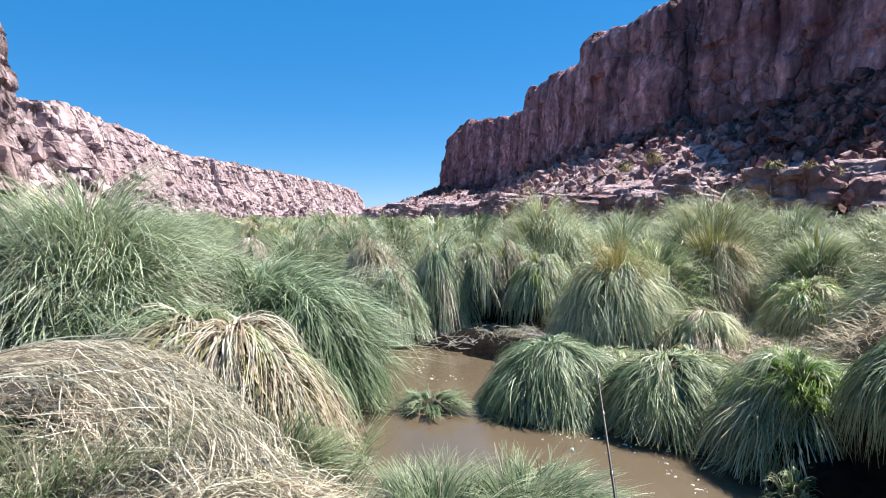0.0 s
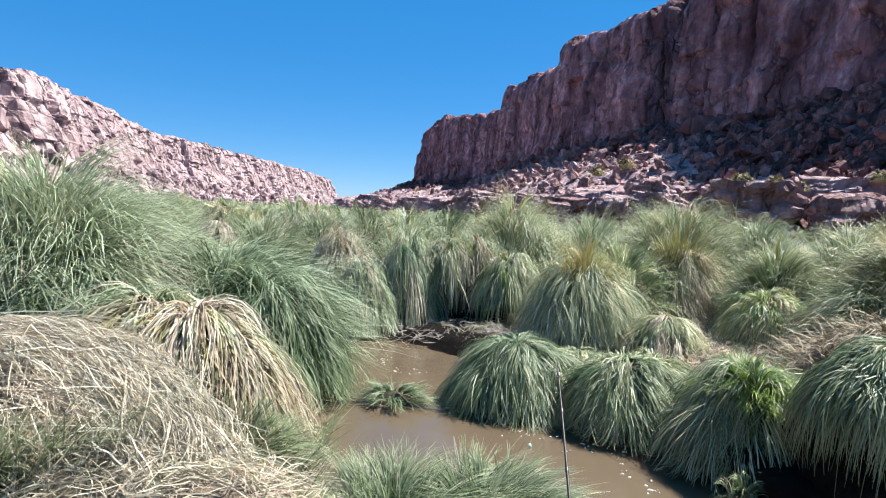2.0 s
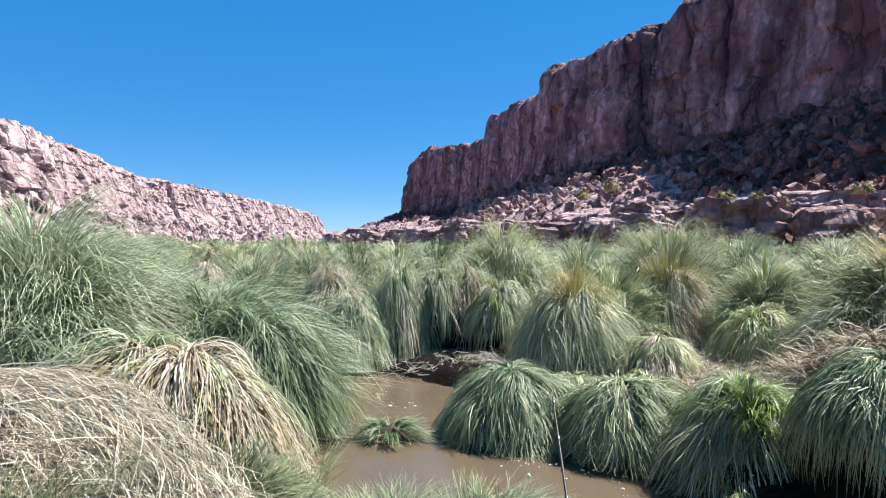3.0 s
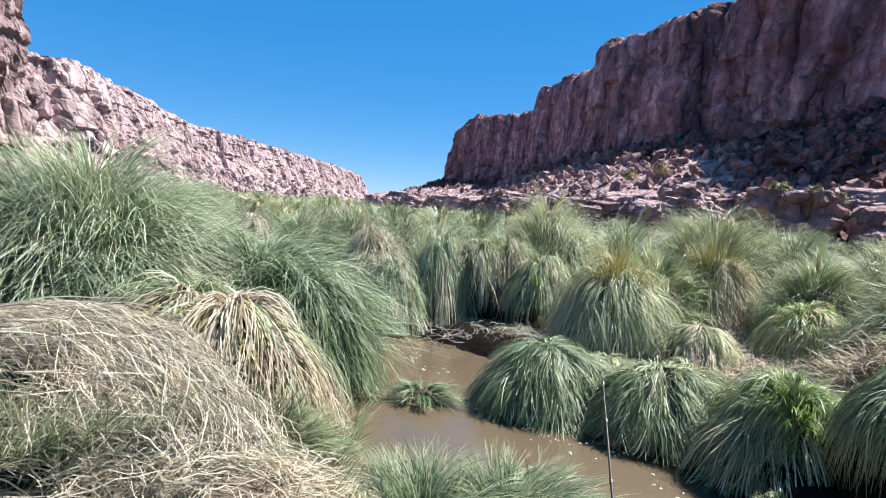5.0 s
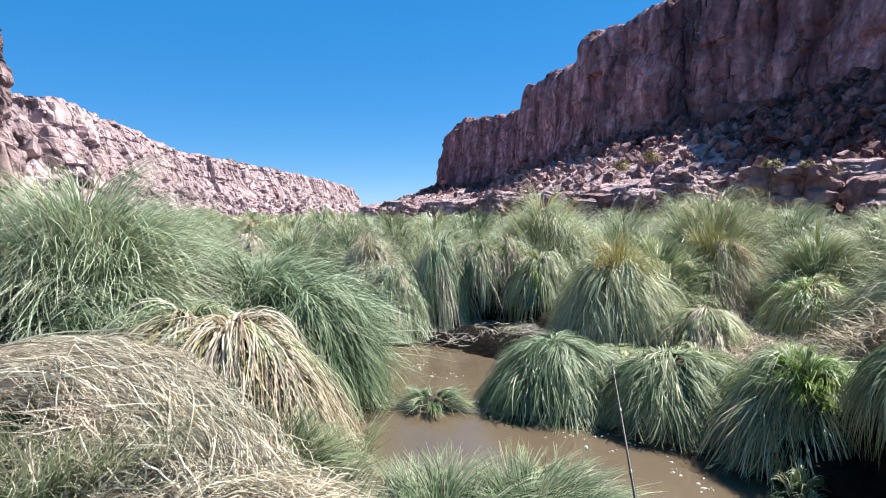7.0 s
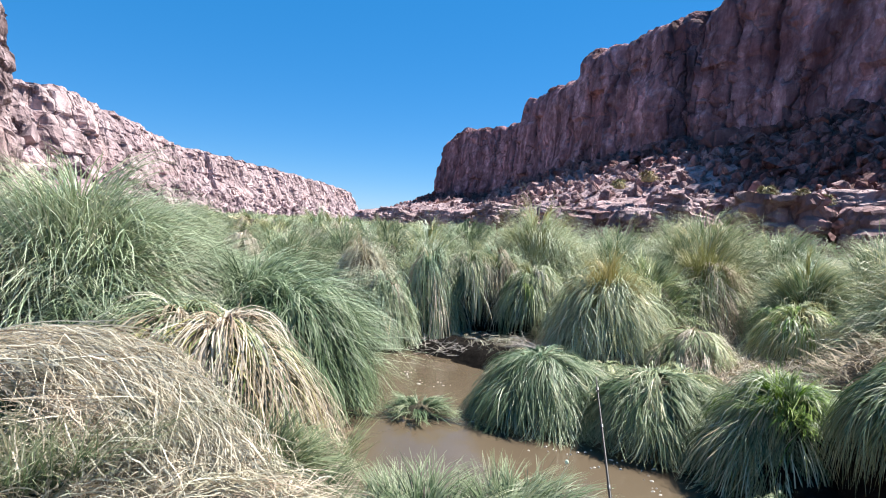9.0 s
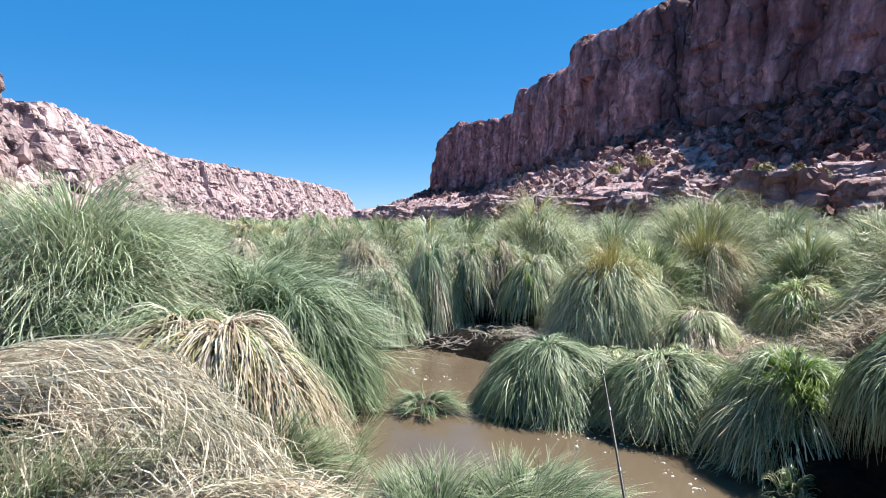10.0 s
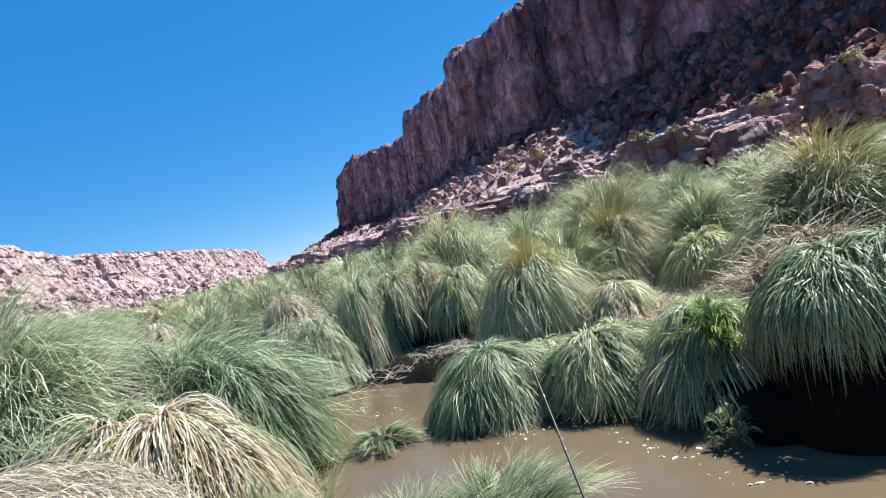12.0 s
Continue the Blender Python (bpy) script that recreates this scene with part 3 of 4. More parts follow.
    x, y, z = rc * q * np.cos(a), rc * q * np.sin(a), z0.copy()
    pts = [np.stack([x * R, y * R, z * H], -1)]
    p0, p1 = np.radians(np.clip(p0, 0, 120)), np.radians(np.clip(p1, 20, 176))
    for k in range(seg):
        s = (k + 0.5) / seg
        ph = p0 + (p1 - p0) * s ** power
        x = x + L / seg * np.sin(ph) * (np.cos(heading + curl * s) + sweep[0])
        y = y + L / seg * np.sin(ph) * (np.sin(heading + curl * s) + sweep[1])
        z = z + L / seg * np.cos(ph)
        pts.append(np.stack([x * R, y * R, np.maximum(z * H, floor)], -1))
    p = np.stack(pts, 1)                                   # n, seg + 1, 3
    turn = heading + math.pi / 2 + rng.normal(0, 0.5, n)
    side = np.stack([np.cos(turn), np.sin(turn), rng.normal(0, 0.25, n)], -1)
    taper = np.array([0.75, *(1 - 0.85 * (np.arange(1, seg + 1) / seg) ** 1.6)])
    half = width * rng.uniform(0.6, 1.3, n)[:, None, None] * taper[None, :, None] / 2 * side[:, None, :]
    verts = np.stack([p - half, p + half], 2).reshape(-1, 3)
    start = np.arange(n)[:, None] * (2 * (seg + 1)) + 2 * np.arange(seg)[None]
    f = np.stack([start, start + 1, start + 3, start + 2], -1).reshape(-1, 4)
    v = np.tile(np.repeat(np.arange(seg + 1) / seg, 2), n)
    return verts, f, v, np.repeat(tone, 2 * (seg + 1))


def blade_mesh(name, material, rng, *args, **kw):
    v, f, t, u = blade_arrays(rng, *args, **kw)
    return mesh_from(name, v, f, material, False, t, u)


def mound_mesh(R, H, style, rng, rings=12, spokes=33):
    rc, hc = {"mop": (0.70, 0.76), "thatch": (0.72, 0.82), "drape": (0.78, 0.86), "fountain": (0.50, 0.34), "shaggy": (0.70, 0.66), "heap": (0.97, 0.88), "sprigs": (0.7, 0.08)}[style]
    q, a = np.meshgrid(np.linspace(0, 1, rings), np.linspace(0, 2 * math.pi, spokes), indexing="ij")
    seed = int(rng.integers(1000))
    r = R * rc * q * (1 + 0.12 * fractal(np.cos(a) * 2 + 5, np.sin(a) * 2 + q * 2, seed, 3))
    z = H * hc * (1 - q ** 2.6) * (1 + 0.10 * fractal(np.cos(a) * q * 4 + 5, np.sin(a) * q * 4, seed, 3)) - 0.10 * q
    v = np.stack([r * np.cos(a), r * np.sin(a), z], -1).reshape(-1, 3)
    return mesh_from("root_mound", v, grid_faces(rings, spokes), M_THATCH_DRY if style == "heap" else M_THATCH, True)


def tussock(x, y, R, H, style, layers, label, z=None, seed=0, group="", stalks=0, category="grass tussock", rings=12, spokes=33):
    """One clump of grass. layers: (part name, material, blades, width, segments, options)."""
    rng = np.random.default_rng(seed)
    root = new("grass_tussock")
    root.location = (x, y, float(ground_z(x, y)) if z is None else z)
    tagged(root, label, category, group)
    part("root_mound", mound_mesh(R, H, style, rng, rings, spokes), root, "matted thatch toned for the shade between blades")
    for name, material, n, width, seg, options in layers:
        kw = dict(options)
        st = kw.pop("style", style)
        part(name, blade_mesh(name, material, rng, n, R, H, st, width, seg, **kw), root)
    for _ in range(stalks):
        a, r = rng.uniform(0, 6.28), rng.uniform(0, 0.35) * R
        part("seed_stalk", stalk_mesh(H * rng.uniform(0.85, 1.08), rng), root, "straw-coloured seed stalk").matrix_basis = pose(
            r * math.cos(a), r * math.sin(a), 0.1, rng.uniform(-5, 5), rng.uniform(-5, 5), rng.uniform(0, 360))
    return root


def stalk_mesh(h, rng):
    """A thin stem with a narrow feathery head."""
    v, f = [], []
    bend = rng.uniform(0.02, 0.10) * h
    for k in range(9):
        t = k / 8
        r = 0.004 if t < 0.78 else 0.018 * math.sin((t - 0.74) / 0.27 * math.pi)
        for c in range(4):
            v.append((bend * t * t + r * math.cos(c * 1.571), r * math.sin(c * 1.571), h * t))
    for k in range(8):
        for c in range(4):
            f.append((4 * k + c, 4 * k + (c + 1) % 4, 4 * k + 4 + (c + 1) % 4, 4 * k + 4 + c))
    return mesh_from("seed_stalk", v, f, M_STRAW, True, [p[2] / h for p in v])


G, D, S, Y, L_, O, W = M_GREEN, M_DARK, M_STRAW, M_YELLOW, M_LIME, M_OLIVE, M_SILVER
NEAR = [
    # x, y, R, H, style, z, layers, label, stalks
    (0.91, 5.30, 0.58, 0.60, "thatch", 0.0, (("green_foliage", D, 2500, 0.0078, 5, ()), ("pale_foliage", G, 2200, 0.0074, 5, ()), ("silver_foliage", W, 450, 0.0085, 5, ())), "rounded blue-green tussock drooping into the creek", 0),
    (1.28, 5.42, 0.42, 0.46, "thatch", 0.0, (("green_foliage", D, 900, 0.0090, 5, (("sweep", (0.25, 0.0)),)), ("pale_foliage", G, 900, 0.0085, 5, (("sweep", (0.25, 0.0)),))), "low green tussock hanging over the bank", 0),
    (-0.09, 5.18, 0.27, 0.16, "shaggy", 0.0, (("green_foliage", D, 585, 0.0085, 5, (("lift", 1.25),)),), "small green grass tuft standing in the water", 0),
    (1.72, 4.78, 0.57, 0.56, "thatch", 0.04, (("green_foliage", D, 2200, 0.0074, 5, ()), ("pale_foliage", G, 1500, 0.0070, 5, ()), ("olive_foliage", O, 400, 0.0080, 5, ())), "low green tussock hanging over the bank", 0),
    (1.98, 4.95, 0.42, 0.54, "mop", 0.06, (("green_foliage", G, 1000, 0.0085, 5, ()), ("olive_foliage", O, 600, 0.0080, 5, ())), "low olive green tussock on the bank", 0),
    (2.26, 4.06, 0.53, 0.70, "mop", 0.04, (("green_foliage", D, 2600, 0.0074, 5, (("lift", 1.1),)), ("pale_foliage", G, 1800, 0.0070, 5, (("lift", 1.1),)), ("silver_foliage", W, 500, 0.0080, 5, (("lift", 1.1),)), ("fresh_crown", L_, 600, 0.0080, 5, (("style", "top"), ("lift", 0.75))), ("fresh_foliage", L_, 500, 0.0080, 5, (("part_of", (0.0, 0.6)),))), "green tussock with fresh lime-green top on the bank", 0),
    (2.20, 3.86, 0.26, 0.34, "shaggy", 0.43, (("fresh_foliage", L_, 600, 0.0066, 5, (("lift", 1.1),)), ("green_foliage", G, 400, 0.0066, 5, (("lift", 1.1),))), "fresh lime-green tuft growing on a tussock", 0),
    (2.66, 3.26, 0.43, 0.58, "drape", 0.47, (("green_foliage", D, 2800, 0.0080, 6, (("floor", -0.40), ("lift", 0.88))), ("pale_foliage", G, 1000, 0.0076, 6, (("floor", -0.34), ("lift", 0.76))), ("silver_foliage", W, 1300, 0.0072, 6, (("floor", -0.2), ("lift", 0.66)))), "heavy silvery tussock overhanging the dark bank", 0),
    (4.95, 5.85, 1.02, 1.26, "shaggy", 0.34, (("green_foliage", G, 2400, 0.0125, 5, (("lift", 1.1),)), ("dark_foliage", D, 1500, 0.0115, 5, (("lift", 1.05),)), ("ochre_crown", Y, 1700, 0.0115, 5, (("style", "top"), ("lift", 0.95))), ("olive_foliage", O, 1500, 0.0115, 5, ()), ("dry_foliage", S, 500, 0.0095, 5, ())), "large tussock with ochre heart above the bank", 3),
    (3.75, 4.85, 0.85, 0.80, "heap", 0.12, (("brown_foliage", M_BROWN, 2600, 0.0085, 5, ()), ("dry_foliage", S, 350, 0.007, 5, ()), ("green_foliage", G, 300, 0.008, 4, (("style", "shaggy"),))), "layered heap of dead brown grass below a tussock", 0),
    (1.90, 3.36, 0.14, 0.24, "shaggy", 0.0, (("green_foliage", D, 260, 0.0085, 5, ()), ("pale_foliage", O, 120, 0.0085, 5, ())), "small green grass tuft standing in the water", 0),
    (2.98, 3.16, 0.47, 0.58, "drape", 0.48, (("green_foliage", D, 3400, 0.0070, 6, (("floor", -0.36), ("lift", 0.9))), ("pale_foliage", G, 1400, 0.0066, 6, (("floor", -0.3), ("lift", 0.8))), ("silver_foliage", W, 1200, 0.0062, 6, (("floor", -0.3), ("lift", 0.66)))), "heavy silvery tussock overhanging the dark bank", 0),
    (2.80, 6.80, 0.48, 0.55, "thatch", 0.08, (("olive_foliage", O, 1900, 0.0085, 5, ()), ("brown_foliage", M_BROWN, 400, 0.008, 5, ()), ("pale_foliage", S, 700, 0.0078, 5, ())), "small rounded olive and straw tussock", 0),
    (2.05, 7.55, 0.74, 1.18, "mop", 0.05, (("green_foliage", G, 1700, 0.0090, 5, ()), ("pale_foliage", W, 1700, 0.0090, 5, ()), ("olive_foliage", O, 1327, 0.0082, 5, ()), ("ochre_crown", Y, 1700, 0.0080, 5, (("style", "top"), ("lift", 0.9)))), "tall tussock with ochre crown at the creek's edge", 0),
    (3.85, 9.0, 0.72, 1.26, "mop", 0.1, (("olive_foliage", O, 1700, 0.0090, 5, ()), ("brown_foliage", M_BROWN, 1300, 0.0085, 5, ()), ("dry_foliage", S, 900, 0.0082, 5, ()), ("ochre_crown", Y, 2200, 0.0082, 5, (("style", "top"), ("lift", 1.05)))), "tussock with ochre crown and dry skirt", 0),
    (1.26, 8.42, 0.44, 0.66, "mop", 0.44, (("green_foliage", G, 900, 0.0100, 5, (("floor", -0.40), ("lift", 1.2))), ("olive_foliage", O, 1300, 0.0100, 5, (("floor", -0.4), ("lift", 1.15))), ("dry_foliage", S, 350, 0.0085, 5, (("floor", -0.4), ("lift", 1.3))), ("fresh_foliage", L_, 250, 0.0085, 5, ()), ("ochre_crown", Y, 300, 0.008, 5, (("style", "top"), ("lift", 0.8)))), "shaggy tussock over the undercut bank", 0),
    (0.84, 8.86, 0.50, 0.80, "shaggy", 0.52, (("green_foliage", W, 1200, 0.0100, 5, (("floor", -0.16), ("lift", 1.0))), ("olive_foliage", O, 900, 0.0100, 5, (("floor", -0.24), ("lift", 1.0))), ("fresh_foliage", L_, 300, 0.008, 5, ()), ("brown_foliage", M_BROWN, 500, 0.0085, 5, (("style", "drape"), ("floor", -0.3), ("lift", 0.8)))), "shaggy tussock over the undercut bank", 0),
    (0.46, 8.70, 0.40, 0.70, "mop", 0.56, (("green_foliage", G, 1000, 0.0100, 5, (("floor", -0.3), ("lift", 1.1))), ("olive_foliage", O, 700, 0.0100, 5, (("floor", -0.4), ("lift", 1.25))), ("dry_foliage", S, 400, 0.0090, 5, (("floor", -0.55), ("lift", 1.5)))), "shaggy tussock over the undercut bank", 0),
    (1.60, 9.9, 0.95, 1.62, "shaggy", None, (("green_foliage", W, 3063, 0.0090, 5, (("lift", 1.1),)), ("olive_foliage", O, 1633, 0.0090, 5, ()), ("ochre_crown", Y, 800, 0.0082, 5, (("style", "top"), ("lift", 1.15)))), "broad pale green tussock with dry seed stalks", 9),
    (-0.06, 8.55, 0.46, 1.32, "mop", 0.05, (("green_foliage", G, 1200, 0.0082, 5, ()), ("pale_foliage", W, 1350, 0.0082, 5, ()), ("dry_foliage", S, 356, 0.0082, 5, ())), "tall tussock with straw at its foot beside the creek", 0),
    (-0.66, 8.05, 0.44, 0.98, "mop", 0.03, (("green_foliage", D, 800, 0.0095, 5, ()), ("mid_foliage", G, 900, 0.0095, 5, ()), ("pale_foliage", W, 900, 0.0092, 5, ()), ("dry_foliage", S, 458, 0.0082, 5, ())), "drooping tussock with straw tips at the water's edge", 0),
    (-1.02, 8.75, 0.52, 1.20, "thatch", None, (("dry_foliage", S, 2000, 0.0105, 5, (("sweep", (-0.10, -0.10)),)), ("loose_foliage", S, 900, 0.0095, 5, (("style", "heap"),))), "collapsed tussock of bleached dry straw", 0),
    (-2.70, 8.9, 0.42, 1.24, "thatch", None, (("dry_foliage", S, 1600, 0.0105, 5, (("sweep", (-0.10, -0.10)),)), ("brown_foliage", M_BROWN, 300, 0.0095, 5, ())), "collapsed tussock of bleached dry straw", 0),
    (-1.22, 5.30, 0.66, 1.05, "mop", 0.05, (("green_foliage", D, 4200, 0.0105, 6, (("sweep", (0.12, -0.08)),)), ("pale_foliage", G, 700, 0.0100, 6, (("sweep", (0.12, -0.08)),))), "dense blue-green tussock sweeping down to the water", 0),
    (-1.70, 5.9, 0.95, 1.16, "shaggy", 0.1, (("green_foliage", D, 2200, 0.0115, 5, (("sweep", (0.45, -0.05)), ("lift", 1.1))), ("pale_foliage", W, 1400, 0.0110, 5, (("sweep", (0.45, -0.05)), ("lift", 1.1)))), "green tussock laid over by the wind", 0),
    (-2.35, 6.0, 1.0, 1.04, "shaggy", 0.1, (("green_foliage", G, 1700, 0.0115, 5, (("sweep", (0.5, -0.05)), ("lift", 1.1))), ("pale_foliage", W, 1500, 0.0110, 5, (("sweep", (0.5, -0.05)), ("lift", 1.15)))), "green tussock laid over by the wind", 0),
    (-3.12, 5.5, 1.15, 1.55, "shaggy", None, (("green_foliage", W, 3000, 0.0120, 6, (("sweep", (0.10, 0.0)), ("lift", 1.15),)), ("mid_foliage", G, 1500, 0.0120, 6, (("sweep", (0.10, 0.0)), ("lift", 1.12),)), ("blue_foliage", D, 800, 0.0115, 6, (("sweep", (0.2, 0.0)),)), ("upright_foliage", W, 1600, 0.0120, 5, (("style", "fountain"), ("lift", 1.10))), ("upright_green_foliage", G, 1000, 0.0115, 5, (("style", "fountain"), ("lift", 1.10))), ("dry_foliage", S, 700, 0.0095, 5, (("style", "fountain"), ("lift", 1.08))), ("olive_foliage", O, 900, 0.0110, 6, ())), "large upright silver-green tussock on the bank", 3),
    (-4.7, 5.2, 1.05, 1.20, "shaggy", None, (("green_foliage", W, 2600, 0.0115, 5, ()), ("blue_foliage", D, 1400, 0.0115, 5, ())), "large upright silver-green tussock on the bank", 2),
    (-2.35, 4.65, 0.8, 0.85, "shaggy", None, (("green_foliage", W, 1800, 0.0110, 5, (("sweep", (0.3, 0.0)),)), ("blue_foliage", D, 1200, 0.0105, 5, (("sweep", (0.3, 0.0)),))), "green tussock laid over by the wind", 0),
    (-1.66, 4.12, 0.60, 0.98, "shaggy", 0.05, (("dry_foliage", S, 700, 0.0105, 6, (("style", "thatch"), ("lock", 8), ("sweep", (-0.10, -0.40)))), ("brown_foliage", M_BROWN, 500, 0.0100, 6, (("style", "thatch"), ("lock", 10), ("sweep", (0.0, -0.40)))), ("green_foliage", O, 900, 0.0100, 6, (("style", "thatch"), ("lock", 8), ("sweep", (-0.10, -0.40)))), ("fresh_foliage", G, 900, 0.0100, 6, (("style", "thatch"), ("lock", 8), ("sweep", (-0.20, -0.35)))), ("ochre_foliage", Y, 300, 0.0095, 6, (("style", "thatch"), ("lock", 6), ("sweep", (0.1, -0.3))))), "half-dead tussock of green blades and straw", 0),
    (-1.34, 4.00, 0.62, 0.94, "thatch", 0.05, (("dry_foliage", S, 2000, 0.0110, 6, (("sweep", (0.15, -0.42)), ("lock", 9), ("lift", 1.1))), ("brown_foliage", M_BROWN, 1100, 0.0100, 6, (("sweep", (0.1, -0.40)), ("lock", 12),)), ("ochre_foliage", Y, 300, 0.0100, 6, (("sweep", (0.1, -0.40)), ("part_of", (0.0, 0.7)), ("lock", 6))), ("green_foliage", O, 500, 0.0100, 6, (("sweep", (0.1, -0.40)), ("part_of", (0.0, 0.9)), ("lock", 8))), ("fresh_foliage", G, 400, 0.0100, 6, (("sweep", (0.1, -0.40)), ("part_of", (0.2, 0.9)), ("lock", 8))), ("loose_foliage", S, 500, 0.0095, 5, (("style", "heap"), ("part_of", (0.0, 0.6)), ("lock", 3), ("lift", 0.6)))), "half-dead tussock of bleached hanging straw", 0),
    (-1.76, 3.10, 0.72, 0.66, "heap", 0.05, (("brown_foliage", M_BROWN, 500, 0.0060, 5, (("lift", 0.7),)), ("dry_foliage", S, 1900, 0.0048, 5, (("lift", 0.6),)), ("green_foliage", O, 700, 0.006, 4, ())), "matted heap of bleached dry straw", 0),
    (-1.74, 2.82, 0.48, 0.34, "sprigs", 0.42, (("green_foliage", G, 2200, 0.006, 4, ()), ("dark_foliage", D, 1900, 0.006, 4, ()), ("dry_foliage", S, 900, 0.006, 4, ())), "sparse grey-green weeds at the foot of the straw", 0),
    (-0.02, 2.98, 0.55, 0.42, "fountain", 0.0, (("green_foliage", D, 1000, 0.0072, 6, (("sweep", (0.25, -0.1)),)), ("pale_foliage", G, 160, 0.0072, 6, (("sweep", (0.35, -0.1)),))), "low green grass clump at the near water's edge", 0),
    (0.42, 3.08, 0.46, 0.42, "fountain", 0.0, (("green_foliage", D, 1000, 0.0072, 6, (("sweep", (0.25, -0.1)),)), ("pale_foliage", G, 160, 0.0072, 6, (("sweep", (0.35, -0.1)),))), "low green grass clump at the near water's edge", 0),
    (-0.85, 2.85, 0.62, 0.42, "heap", 0.02, (("dry_foliage", S, 700, 0.0057, 5, (("lift", 1.2),)), ("dark_foliage", D, 1300, 0.006, 5, (("style", "sprigs"), ("lift", 0.8))), ("green_foliage", O, 200, 0.0050, 5, (("style", "sprigs"), ("lift", 0.7)))), "low tangle of dry straw and sparse green grass", 0),
    (-0.70, 4.00, 0.26, 0.28, "sprigs", 0.02, (("green_foliage", D, 420, 0.008, 5, ()), ("olive_foliage", O, 350, 0.008, 5, ()), ("dry_foliage", S, 120, 0.006, 5, (("style", "heap"),))), "low green and straw grass at the water's edge", 0),
    (1.75, 6.35, 0.36, 0.24, "mop", 0.06, (("green_foliage", G, 700, 0.008, 5, ()), ("olive_foliage", O, 500, 0.008, 5, ())), "small rounded olive and straw tussock", 0),
    (-0.90, 3.30, 0.42, 0.46, "fountain", 0.1, (("green_foliage", D, 1300, 0.0075, 5, (("sweep", (0.15, -0.1)),)), ("olive_foliage", O, 250, 0.0075, 5, ())), "low green grass clump under the straw", 0),
    (-2.2, 2.35, 0.85, 0.45, "sprigs", 0.05, (("green_foliage", O, 1171, 0.0067, 5, ()), ("dry_foliage", S, 920, 0.0076, 5, (("style", "heap"),))), "sparse dry grass on grey ground", 0),
    (4.0, 6.9, 0.50, 0.70, "mop", None, (("fresh_foliage", L_, 500, 0.0090, 5, (("part_of", (0.0, 0.7)),)), ("ochre_foliage", Y, 500, 0.0090, 5, ()), ("pale_foliage", W, 700, 0.0090, 5, ()), ("olive_foliage", O, 1300, 0.0090, 5, ())), "yellow-green grass tussock on the bank", 0),
    (4.75, 8.0, 0.75, 1.10, "shaggy", None, (("green_foliage", G, 1500, 0.0105, 5, ()), ("dark_foliage", D, 700, 0.0105, 5, ()), ("olive_foliage", O, 900, 0.0105, 5, ()), ("ochre_crown", Y, 400, 0.0095, 5, (("style", "top"), ("lift", 0.8)))), "broad olive green grass tussock", 0),
    (4.6, 10.8, 1.15, 1.80, "shaggy", None, (("green_foliage", G, 2858, 0.0090, 5, (("lift", 1.1),)), ("olive_foliage", O, 1428, 0.0090, 5, ())), "broad pale olive grass tussock", 0),
    (6.0, 10.8, 0.85, 1.55, "shaggy", None, (("green_foliage", G, 2348, 0.0090, 5, ()),), "broad pale green grass tussock", 0),
    (5.9, 8.2, 0.95, 1.45, "shaggy", None, (("green_foliage", G, 2348, 0.0090, 5, ()), ("olive_foliage", O, 1122, 0.0090, 5, ())), "broad pale green grass tussock", 0),
    (3.3, 11.5, 0.85, 1.5, "shaggy", None, (("green_foliage", G, 2042, 0.0090, 5, ()),), "broad pale green grass tussock", 0),
    (2.9, 10.2, 0.7, 1.35, "shaggy", None, (("green_foliage", G, 2042, 0.0090, 5, ()), ("olive_foliage", O, 713, 0.0090, 5, ())), "broad pale green grass tussock", 0),
    (-2.2, 9.6, 0.9, 1.2, "shaggy", None, (("green_foliage", G, 2246, 0.0090, 5, ()), ("blue_foliage", D, 918, 0.0090, 5, ())), "dense green grass tussock", 0),
    (-1.5, 10.6, 0.8, 1.3, "shaggy", None, (("green_foliage", G, 2246, 0.0090, 5, ()),), "dense green grass tussock", 0),
    (-4.2, 10.2, 1.0, 1.45, "shaggy", None, (("green_foliage", G, 2042, 0.0090, 5, ()), ("blue_foliage", D, 1327, 0.0090, 5, ())), "dense green grass tussock", 0),
    (-3.0, 8.2, 1.0, 1.0, "shaggy", None, (("green_foliage", G, 1837, 0.0082, 5, ()), ("blue_foliage", D, 2246, 0.0082, 5, ())), "dense green grass tussock", 0),
]
for _k, (x, y, R, H, style, z, layers, label, stalks) in enumerate(NEAR):
    tussock(x, y, R, H, style, layers, label, z, 300 + _k, "tussocks along the creek", stalks)


